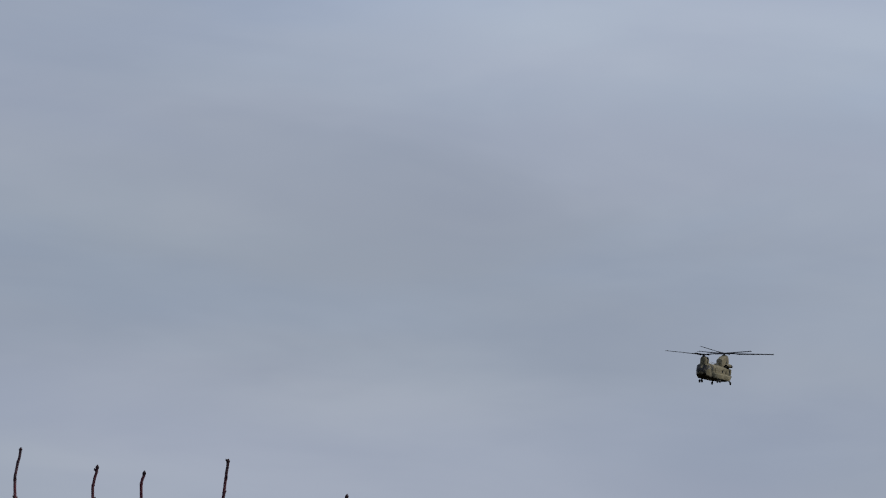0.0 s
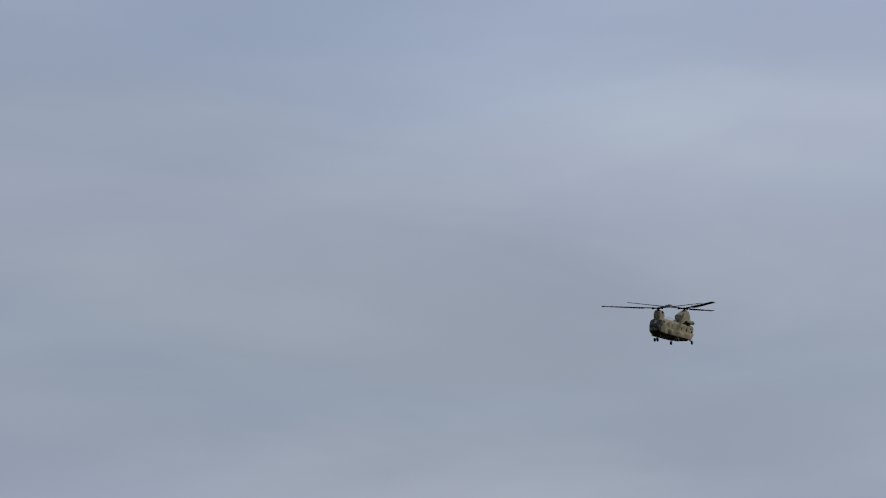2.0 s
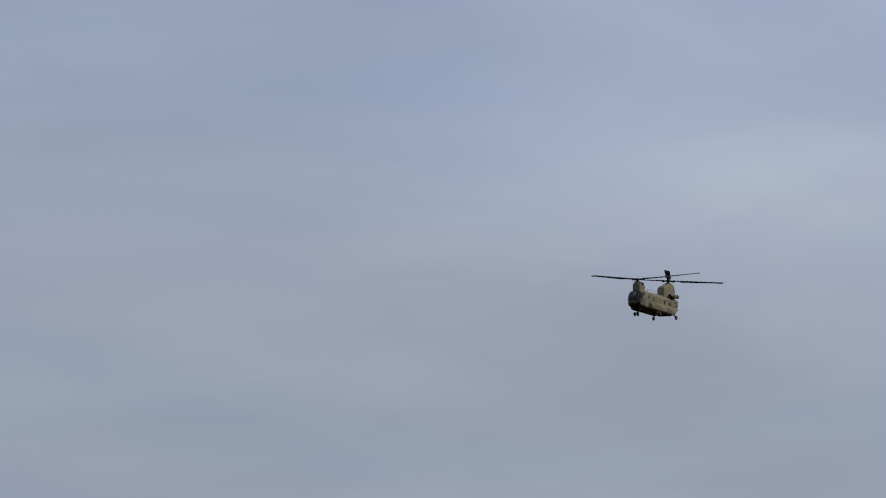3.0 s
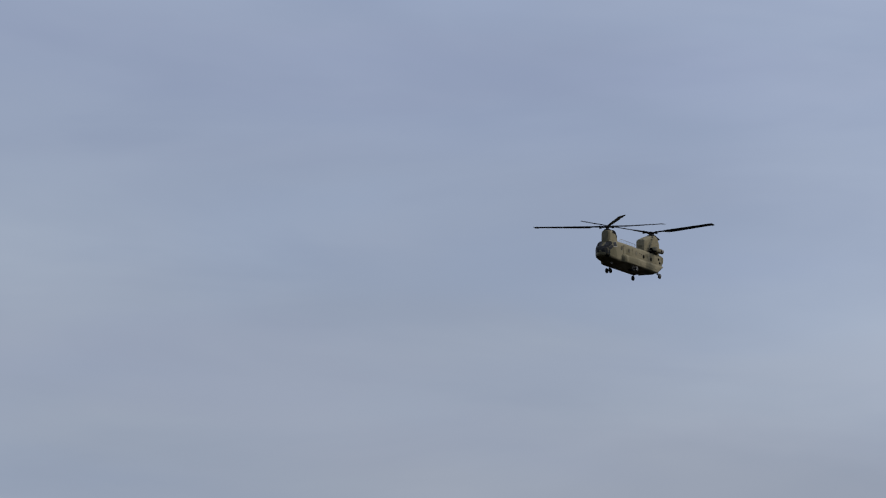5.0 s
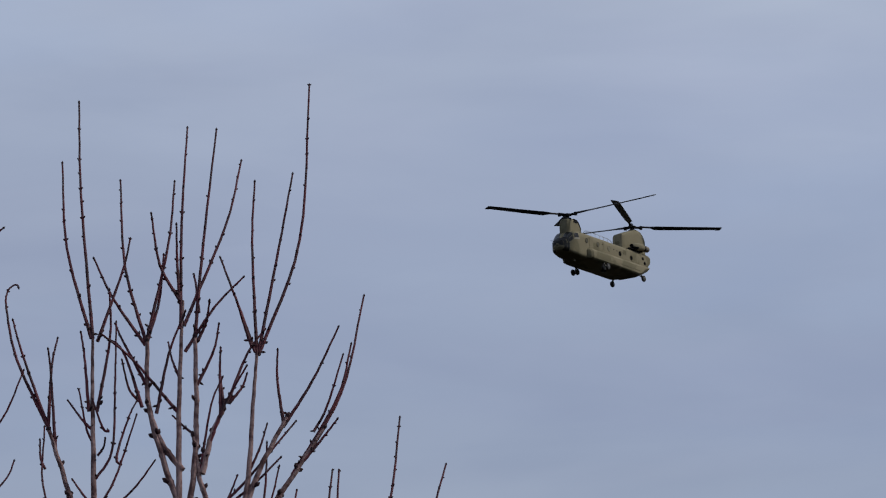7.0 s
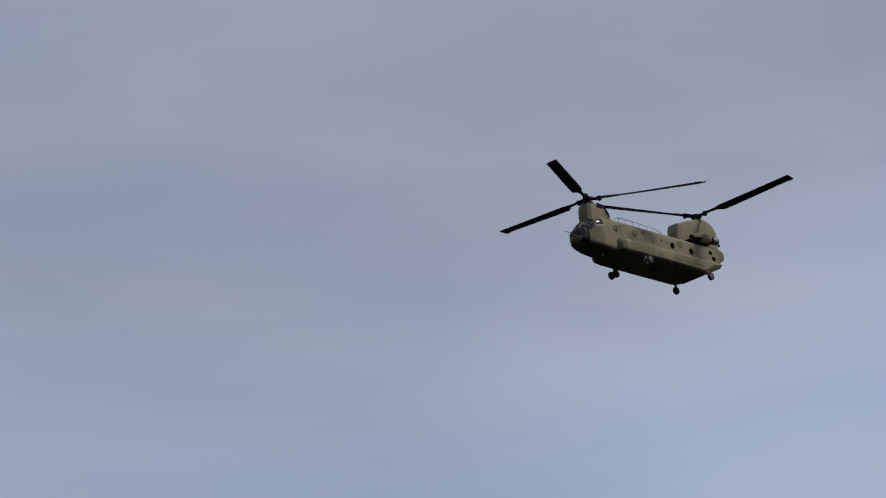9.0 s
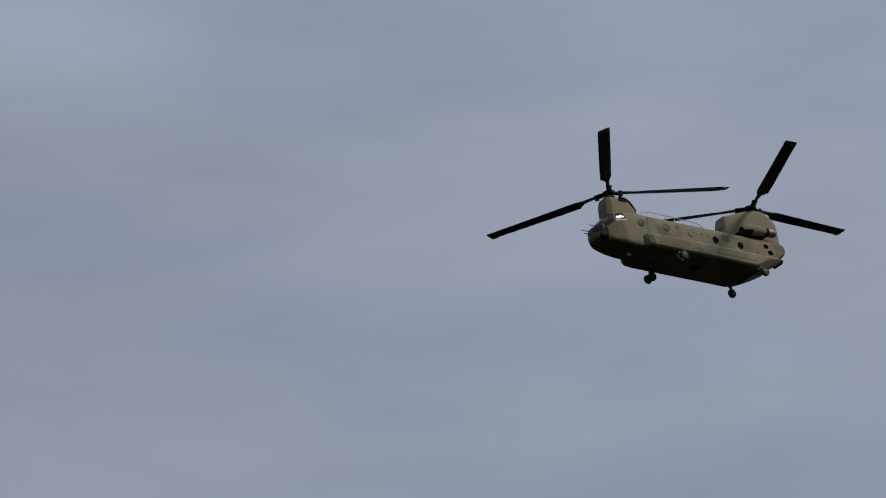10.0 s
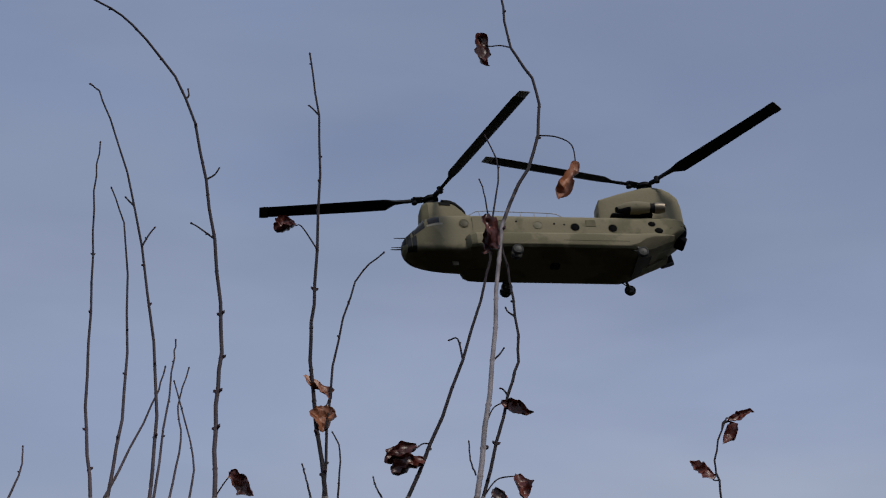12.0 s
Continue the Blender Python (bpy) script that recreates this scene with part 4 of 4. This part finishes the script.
    shoot(tree_d, [(-0.59, 10.32), (-0.52, 10.60), (-0.50, 10.93)], 0.0118, 0.0057)
    shoot(tree_d, [(-0.59, 10.34), (-0.47, 10.98), (-0.44, 11.41)], 0.0118, 0.0057)
    shoot(tree_d, [(-0.61, 9.89), (-0.74, 10.27), (-0.86, 10.38)], 0.0118, 0.0057)
    shoot(tree_d, [(-0.59, 10.04), (-0.74, 10.34), (-0.80, 10.49)], 0.0118, 0.0057)
    shoot(tree_d, [(-0.38, 10.41), (-0.39, 11.13), (-0.37, 11.83)], 0.0118, 0.0057)
    shoot(tree_d, [(-0.39, 10.60), (-0.41, 10.83), (-0.42, 11.09)], 0.0118, 0.0057)
    shoot(tree_d, [(-0.39, 10.60), (-0.52, 10.83), (-0.58, 11.15)], 0.0118, 0.0057)
    shoot(tree_d, [(-0.36, 10.43), (-0.11, 11.13), (-0.02, 11.61)], 0.0118, 0.0057)
    shoot(tree_d, [(-0.29, 10.37), (-0.25, 10.98), (-0.18, 11.77)], 0.0118, 0.0057)
    shoot(tree_d, [(-0.27, 10.52), (-0.29, 10.71), (-0.31, 10.81)], 0.0118, 0.0057)
    shoot(tree_d, [(-0.35, 10.26), (-0.17, 10.56), (0.01, 10.77)], 0.0118, 0.0057)
    shoot(tree_d, [(-0.27, 10.34), (-0.22, 10.45), (-0.20, 10.56)], 0.0118, 0.0057)
    shoot(tree_d, [(-0.27, 10.04), (-0.17, 10.26), (-0.14, 10.42)], 0.0118, 0.0057)
    shoot(tree_d, [(-0.12, 9.85), (-0.13, 10.11), (-0.13, 10.32)], 0.0118, 0.0057)
    shoot(tree_d, [(-0.38, 9.85), (-0.67, 10.19), (-0.88, 10.36)], 0.0118, 0.0057)
    shoot(tree_d, [(-0.52, 9.85), (-0.45, 10.23), (-0.35, 10.49)], 0.0118, 0.0057)
    shoot(tree_d, [(-0.38, 10.08), (-0.43, 10.21), (-0.46, 10.35)], 0.0092, 0.0052)
    shoot(tree_d, [(-0.62, 9.92), (-0.67, 9.97), (-0.70, 10.02), (-0.74, 10.17)], 0.0092, 0.0052)
    tree_e = far_tree(-0.12)
    trunk(tree_e, [(-0.12, 0), (-0.10, 3.45), (-0.08, 6.04), (-0.07, 7.51), (-0.07, 8.24), (-0.06, 8.63), (-0.04, 8.96), (0.05, 9.36), (0.08, 9.91), (0.10, 10.26)], 0.0550, 0.0093)
    limb(tree_e, [(-0.04, 8.96), (-0.22, 9.35), (-0.29, 9.72)], 0.0215, 0.0126)
    limb(tree_e, [(-0.04, 8.99), (0.23, 9.29), (0.53, 9.78)], 0.0215, 0.0126)
    limb(tree_e, [(-0.03, 8.99), (0.12, 9.47), (0.30, 9.85)], 0.0215, 0.0126)
    limb(tree_e, [(-0.23, 9.46), (-0.17, 9.72), (-0.10, 9.89)], 0.0215, 0.0126)
    shoot(tree_e, [(0.10, 10.24), (0.06, 10.98), (0.07, 11.39)], 0.0118, 0.0057)
    shoot(tree_e, [(0.09, 10.26), (-0.02, 10.56), (-0.14, 10.86)], 0.0118, 0.0057)
    shoot(tree_e, [(0.07, 10.29), (0.01, 10.45), (-0.03, 10.56)], 0.0118, 0.0057)
    shoot(tree_e, [(0.11, 10.26), (0.23, 10.97), (0.31, 11.47)], 0.0118, 0.0057)
    shoot(tree_e, [(0.11, 10.24), (0.36, 11.01), (0.41, 12.04)], 0.0118, 0.0057)
    shoot(tree_e, [(-0.08, 9.92), (0.04, 10.26), (0.15, 10.44)], 0.0118, 0.0057)
    shoot(tree_e, [(-0.07, 9.92), (0.01, 10.03), (0.04, 10.13)], 0.0118, 0.0057)
    shoot(tree_e, [(0.33, 9.46), (0.63, 10.00), (0.77, 10.67)], 0.0118, 0.0057)
    shoot(tree_e, [(0.36, 9.50), (0.61, 9.97), (0.69, 10.31)], 0.0118, 0.0057)
    shoot(tree_e, [(0.40, 9.55), (0.52, 9.70), (0.61, 9.82)], 0.0118, 0.0057)
    shoot(tree_e, [(0.27, 9.77), (0.45, 10.07), (0.61, 10.41)], 0.0118, 0.0057)
    shoot(tree_e, [(0.27, 9.81), (0.23, 10.07), (0.23, 10.25)], 0.0118, 0.0057)
    shoot(tree_e, [(-0.10, 9.89), (-0.13, 10.13), (-0.13, 10.31)], 0.0118, 0.0057)
    shoot(tree_e, [(-0.23, 9.53), (-0.10, 9.89), (0.04, 10.14)], 0.0118, 0.0057)
    shoot(tree_e, [(0.08, 8.60), (0.16, 9.33), (0.17, 9.68)], 0.0118, 0.0057)
    shoot(tree_e, [(0.15, 8.60), (0.29, 9.00), (0.36, 9.40)], 0.0118, 0.0057)
    shoot(tree_e, [(-0.32, 9.06), (0.05, 9.36), (0.26, 9.59)], 0.0118, 0.0057)
    shoot(tree_e, [(-0.32, 9.09), (-0.01, 9.36), (0.35, 9.85)], 0.0118, 0.0057)
    shoot(tree_e, [(0.04, 8.96), (0.13, 9.11), (0.21, 9.04)], 0.0118, 0.0057)
    shoot(tree_e, [(-0.06, 8.77), (-0.17, 8.88), (-0.24, 8.99)], 0.0118, 0.0057)
    shoot(tree_e, [(-0.05, 8.74), (0.18, 9.22), (0.25, 9.49)], 0.0092, 0.0052)
    shoot(tree_e, [(-0.13, 9.17), (-0.06, 9.32), (-0.01, 9.47)], 0.0092, 0.0052)
    shoot(tree_e, [(-0.24, 9.49), (-0.18, 9.90), (-0.11, 10.08)], 0.0092, 0.0052)
    shoot(tree_e, [(0.07, 9.49), (0.13, 9.64), (0.17, 9.79)], 0.0092, 0.0052)
    shoot(tree_e, [(-0.29, 9.72), (-0.34, 9.76), (-0.42, 9.84)], 0.0092, 0.0052)
    shoot(tree_e, [(0.46, 9.74), (0.54, 9.90), (0.64, 10.24)], 0.0092, 0.0052)
    tree_g = far_tree(0.29)
    trunk(tree_g, [(0.29, 0), (0.35, 3.09), (0.39, 5.40), (0.42, 6.72), (0.43, 7.37), (0.44, 7.72), (0.43, 8.25), (0.44, 8.64)], 0.0450, 0.0144)
    limb(tree_g, [(0.45, 7.90), (0.42, 8.32), (0.43, 8.61)], 0.0215, 0.0126)
    limb(tree_g, [(0.48, 8.11), (0.61, 8.33), (0.72, 8.58)], 0.0215, 0.0126)
    limb(tree_g, [(0.49, 8.18), (0.72, 8.26), (0.93, 8.57)], 0.0215, 0.0126)
    shoot(tree_g, [(0.43, 8.61), (0.53, 9.08), (0.58, 9.51)], 0.0118, 0.0057)
    shoot(tree_g, [(0.45, 8.61), (0.59, 9.12), (0.62, 9.49)], 0.0118, 0.0057)
    shoot(tree_g, [(0.43, 8.61), (0.38, 9.15), (0.35, 9.28)], 0.0118, 0.0057)
    shoot(tree_g, [(0.54, 8.65), (0.63, 8.88), (0.68, 8.98)], 0.0118, 0.0057)
    shoot(tree_g, [(0.72, 8.58), (0.93, 9.27), (1.00, 9.88)], 0.0118, 0.0057)
    shoot(tree_g, [(0.95, 8.55), (1.15, 9.06), (1.29, 9.58)], 0.0118, 0.0057)
    shoot(tree_g, [(0.91, 8.58), (0.92, 8.84), (0.94, 8.96)], 0.0118, 0.0057)
    for tree in (tree_a, tree_b, tree_k, tree_c, tree_d, tree_e, tree_g):
        finish(tree)


def verge_tree():
    tree_z = early_tree(-1.39)
    trunk(tree_z, [(-1.39, 0), (-1.34, 2.63), (-1.43, 3.95)], 0.05, 0.02)
    shoot(tree_z, [(-1.42, 3.85), (-2.32, 4.41), (-2.50, 5.31), (-2.49, 5.63)], 0.0149, 0.0085)
    shoot(tree_z, [(-1.42, 3.88), (-1.85, 4.43), (-2.02, 5.27), (-2.01, 5.52)], 0.0149, 0.0085)
    shoot(tree_z, [(-1.43, 3.95), (-1.63, 4.61), (-1.73, 5.32), (-1.72, 5.48)], 0.0149, 0.0085)
    shoot(tree_z, [(-1.42, 3.91), (-1.30, 4.69), (-1.25, 5.34), (-1.23, 5.59)], 0.0149, 0.0085)
    shoot(tree_z, [(-1.41, 3.88), (-0.79, 4.55), (-0.55, 5.17), (-0.51, 5.41)], 0.0149, 0.0085)
    finish(tree_z)


def close_saplings():
    shrub_f = near_tree(-0.47)
    shrub_f["weathered"] = True
    stub(shrub_f, [(-0.47, 0), (-0.45, 2.98), (-0.47, 4.86)], 0.045, 0.02)
    joiner(shrub_f, [(-0.47, 4.81), (-0.407, 5.440), (-0.376, 5.660)], 0.011, 0.0048)
    stem(shrub_f, [(-0.376, 5.660), (-0.381, 5.849), (-0.378, 6.011), (-0.408, 6.280), (-0.460, 6.534), (-0.565, 6.710), (-0.646, 6.778)], 0.0041, 0.0019)
    joiner(shrub_f, [(-0.47, 4.81), (-0.478, 5.439), (-0.484, 5.659)], 0.011, 0.0039)
    stem(shrub_f, [(-0.484, 5.659), (-0.484, 5.896), (-0.540, 6.285), (-0.608, 6.527), (-0.634, 6.567)], 0.0033, 0.0015)
    joiner(shrub_f, [(-0.47, 4.81), (-0.544, 5.438), (-0.582, 5.658)], 0.011, 0.0039)
    stem(shrub_f, [(-0.582, 5.658), (-0.600, 5.847), (-0.605, 6.115), (-0.612, 6.317), (-0.608, 6.431)], 0.0033, 0.0013)
    joiner(shrub_f, [(-0.47, 4.81), (-0.525, 5.438), (-0.554, 5.658)], 0.011, 0.0039)
    stem(shrub_f, [(-0.554, 5.658), (-0.536, 5.883), (-0.551, 6.203), (-0.583, 6.326)], 0.0033, 0.0013)
    joiner(shrub_f, [(-0.47, 4.81), (-0.528, 5.438), (-0.559, 5.658)], 0.011, 0.0031)
    stem(shrub_f, [(-0.559, 5.658), (-0.488, 5.854), (-0.470, 5.932)], 0.0026, 0.0013)
    joiner(shrub_f, [(-0.47, 4.81), (-0.474, 5.439), (-0.477, 5.659)], 0.011, 0.0029)
    stem(shrub_f, [(-0.477, 5.659), (-0.458, 5.920), (-0.455, 5.989)], 0.0025, 0.0013)
    joiner(shrub_f, [(-0.47, 4.81), (-0.456, 5.439), (-0.451, 5.659)], 0.011, 0.0025)
    stem(shrub_f, [(-0.451, 5.659), (-0.437, 5.778), (-0.445, 5.848), (-0.430, 5.930)], 0.0021, 0.0012)
    joiner(shrub_f, [(-0.47, 4.81), (-0.435, 5.439), (-0.418, 5.659)], 0.011, 0.0023)
    stem(shrub_f, [(-0.418, 5.659), (-0.415, 5.743), (-0.454, 5.902)], 0.0020, 0.0012)
    joiner(shrub_f, [(-0.47, 4.81), (-0.634, 5.437), (-0.718, 5.657)], 0.011, 0.0025)
    stem(shrub_f, [(-0.718, 5.657), (-0.701, 5.717), (-0.701, 5.764)], 0.0021, 0.0013)
    spur(shrub_f, [(-0.454, 6.521), (-0.456, 6.541), (-0.458, 6.557)], 0.0017, 0.0013)
    spur(shrub_f, [(-0.406, 6.325), (-0.403, 6.357), (-0.395, 6.373)], 0.0017, 0.0013)
    spur(shrub_f, [(-0.412, 6.233), (-0.428, 6.239), (-0.440, 6.247)], 0.0017, 0.0013)
    spur(shrub_f, [(-0.514, 6.197), (-0.511, 6.222), (-0.502, 6.237)], 0.0017, 0.0013)
    spur(shrub_f, [(-0.543, 6.289), (-0.551, 6.297), (-0.557, 6.305)], 0.0017, 0.0013)
    leaf(shrub_f, [(-0.376, 5.668), (-0.363, 5.687), (-0.349, 5.711)], (-0.313, 5.662), 0.026)
    shrub_j = near_tree(-0.04)
    stub(shrub_j, [(-0.04, 0), (-0.02, 2.98), (-0.04, 4.87)], 0.045, 0.02)
    joiner(shrub_j, [(-0.04, 4.82), (-0.140, 5.441), (-0.192, 5.661)], 0.011, 0.0048)
    stem(shrub_j, [(-0.192, 5.661), (-0.224, 5.946), (-0.220, 6.117), (-0.219, 6.437), (-0.242, 6.644)], 0.0041, 0.0016)
    joiner(shrub_j, [(-0.04, 4.82), (-0.143, 5.441), (-0.196, 5.661)], 0.011, 0.0033)
    stem(shrub_j, [(-0.196, 5.661), (-0.185, 5.934), (-0.150, 6.118), (-0.102, 6.184)], 0.0028, 0.0014)
    joiner(shrub_j, [(-0.04, 4.82), (-0.127, 5.441), (-0.172, 5.661)], 0.011, 0.0021)
    stem(shrub_j, [(-0.172, 5.661), (-0.170, 5.756), (-0.184, 5.797)], 0.0018, 0.0012)
    joiner(shrub_j, [(-0.04, 4.82), (-0.050, 5.442), (-0.056, 5.662)], 0.011, 0.0041)
    stem(shrub_j, [(-0.056, 5.662), (0.017, 5.887), (0.076, 6.132), (0.083, 6.245)], 0.0035, 0.0020)
    stem(shrub_j, [(0.083, 6.239), (0.071, 6.322), (0.063, 6.350)], 0.0016, 0.0012)
    stem(shrub_j, [(0.084, 6.245), (0.097, 6.374), (0.073, 6.452)], 0.0018, 0.0012)
    joiner(shrub_j, [(-0.04, 4.82), (0.027, 5.443), (0.059, 5.663)], 0.011, 0.0058)
    stem(shrub_j, [(0.059, 5.663), (0.086, 5.948), (0.104, 6.245), (0.160, 6.413), (0.166, 6.559), (0.121, 6.660), (0.102, 6.791)], 0.0049, 0.0021)
    joiner(shrub_j, [(-0.04, 4.82), (0.034, 5.443), (0.069, 5.663)], 0.011, 0.0037)
    stem(shrub_j, [(0.069, 5.663), (0.112, 5.876), (0.130, 5.972), (0.116, 6.120), (0.094, 6.245)], 0.0031, 0.0020)
    joiner(shrub_j, [(-0.04, 4.82), (-0.157, 5.441), (-0.217, 5.661)], 0.011, 0.0023)
    stem(shrub_j, [(-0.217, 5.661), (-0.225, 5.698), (-0.233, 5.730)], 0.0020, 0.0013)
    joiner(shrub_j, [(-0.04, 4.82), (-0.078, 5.442), (-0.099, 5.662)], 0.011, 0.0021)
    stem(shrub_j, [(-0.099, 5.662), (-0.109, 5.684), (-0.114, 5.704)], 0.0018, 0.0012)
    stem(shrub_j, [(0.057, 5.709), (0.048, 5.740), (0.045, 5.779)], 0.0016, 0.0012)
    spur(shrub_j, [(0.034, 5.972), (0.026, 5.995), (0.011, 5.992)], 0.0017, 0.0013)
    spur(shrub_j, [(0.118, 6.039), (0.112, 6.055), (0.108, 6.064)], 0.0017, 0.0013)
    spur(shrub_j, [(0.089, 5.948), (0.097, 5.962), (0.105, 5.976)], 0.0017, 0.0013)
    spur(shrub_j, [(-0.235, 6.516), (-0.238, 6.517), (-0.241, 6.519)], 0.0017, 0.0013)
    spur(shrub_j, [(0.117, 5.876), (0.103, 5.888), (0.098, 5.890)], 0.0017, 0.0013)
    leaf(shrub_j, [(-0.230, 6.228), (-0.246, 6.240), (-0.258, 6.243)], (-0.292, 6.226), 0.033)
    leaf(shrub_j, [(-0.216, 5.880), (-0.223, 5.898), (-0.232, 5.912)], (-0.182, 5.864), 0.025, True)
    leaf(shrub_j, [(-0.195, 5.841), (-0.197, 5.845), (-0.200, 5.846)], (-0.199, 5.797), 0.041, True)
    leaf(shrub_j, [(0.085, 6.243), (0.081, 6.258), (0.075, 6.264)], (0.086, 6.182), 0.023)
    leaf(shrub_j, [(0.084, 6.232), (0.083, 6.236), (0.082, 6.239)], (0.074, 6.179), 0.019)
    leaf(shrub_j, [(-0.019, 5.778), (-0.032, 5.773), (-0.042, 5.764)], (-0.096, 5.726), 0.035)
    leaf(shrub_j, [(-0.028, 5.757), (-0.025, 5.745), (-0.030, 5.736)], (-0.086, 5.701), 0.043)
    leaf(shrub_j, [(0.168, 6.440), (0.200, 6.449), (0.227, 6.430), (0.234, 6.384)], (0.205, 6.300), 0.027, True)
    leaf(shrub_j, [(0.125, 6.657), (0.101, 6.665), (0.078, 6.664), (0.063, 6.686)], (0.076, 6.603), 0.029)
    leaf(shrub_j, [(0.074, 5.805), (0.085, 5.846), (0.102, 5.860)], (0.153, 5.835), 0.019)
    leaf(shrub_j, [(0.071, 5.674), (0.092, 5.700), (0.125, 5.708)], (0.139, 5.659), 0.033)
    leaf(shrub_j, [(0.057, 5.594), (0.069, 5.631), (0.089, 5.679)], (0.115, 5.640), 0.021)
    leaf(shrub_j, [(0.055, 5.591), (0.050, 5.592), (0.064, 5.592)], (0.031, 5.576), 0.025)
    leaf(shrub_j, [(0.038, 5.596), (0.022, 5.619), (0.005, 5.607)], (-0.012, 5.555), 0.035)
    shrub_i = near_tree(0.29)
    stub(shrub_i, [(0.29, 0), (0.31, 2.98), (0.29, 4.87)], 0.045, 0.02)
    joiner(shrub_i, [(0.29, 4.82), (0.408, 5.300), (0.466, 5.520)], 0.011, 0.0029)
    stem(shrub_i, [(0.466, 5.520), (0.463, 5.679), (0.456, 5.743), (0.473, 5.819), (0.485, 5.833)], 0.0025, 0.0014)
    stem(shrub_i, [(0.466, 5.531), (0.446, 5.556), (0.436, 5.582), (0.442, 5.604)], 0.0016, 0.0012)
    joiner(shrub_i, [(0.29, 4.82), (0.183, 5.320), (0.129, 5.540)], 0.011, 0.0033)
    stem(shrub_i, [(0.129, 5.540), (0.155, 5.586), (0.181, 5.634)], 0.0028, 0.0018)
    joiner(shrub_i, [(0.29, 4.82), (0.208, 5.349), (0.166, 5.569)], 0.011, 0.0015)
    stem(shrub_i, [(0.166, 5.569), (0.204, 5.597), (0.260, 5.600)], 0.0012, 0.0010)
    leaf(shrub_i, [(0.471, 5.811), (0.476, 5.821), (0.483, 5.826)], (0.525, 5.842), 0.017)
    leaf(shrub_i, [(0.473, 5.817), (0.484, 5.823), (0.493, 5.817)], (0.476, 5.773), 0.023)
    leaf(shrub_i, [(0.457, 5.700), (0.454, 5.701), (0.452, 5.703)], (0.415, 5.737), 0.027)
    leaf(shrub_i, [(0.464, 5.571), (0.472, 5.590), (0.483, 5.595)], (0.505, 5.547), 0.035)
    leaf(shrub_i, [(0.178, 5.626), (0.183, 5.614), (0.187, 5.606)], (0.199, 5.557), 0.029)
    leaf(shrub_i, [(0.232, 5.598), (0.250, 5.594), (0.266, 5.582)], (0.318, 5.545), 0.037)
    for tree in (shrub_f, shrub_j, shrub_i):
        tree["ob"]["group"] = "close saplings"
        finish(tree)


tree_row()
verge_tree()
close_saplings()


# ---- what moves ----
def motions():
    start, speed, attitude = Vector((239.598, 731.253, 141.207)), Vector((-30.322, -50.475, 0.000)), (-2.8, 6.955, -126.411)
    walk(helicopter, [(k * 0.5, pose(*(start + speed * (k * 0.5)), *attitude)) for k in range(25)])
    front_rows, rear_rows = [], []
    for k in range(361):
        t = k / FPS
        front_turn = 113.5 + 1350 * (t - 5.5) - 7 * min(max(0, t - 7.6), 2.2) + 1.6 * max(0, t - 10.3)
        rear_turn = 4.5 - 1350 * (t - 5.5) + 6 * min(max(0, t - 6.9), 3.2)
        front_rows.append((t, pose(*FRONT_HUB, 0.5, 5.2, 0) @ pose(0, 0, 0, 0, 0, front_turn)))
        rear_rows.append((t, pose(*REAR_HUB, -2, -0.8, 0) @ pose(0, 0, 0, 0, 0, rear_turn)))
    walk(front_rotor, front_rows)
    walk(rear_rotor, rear_rows)


motions()
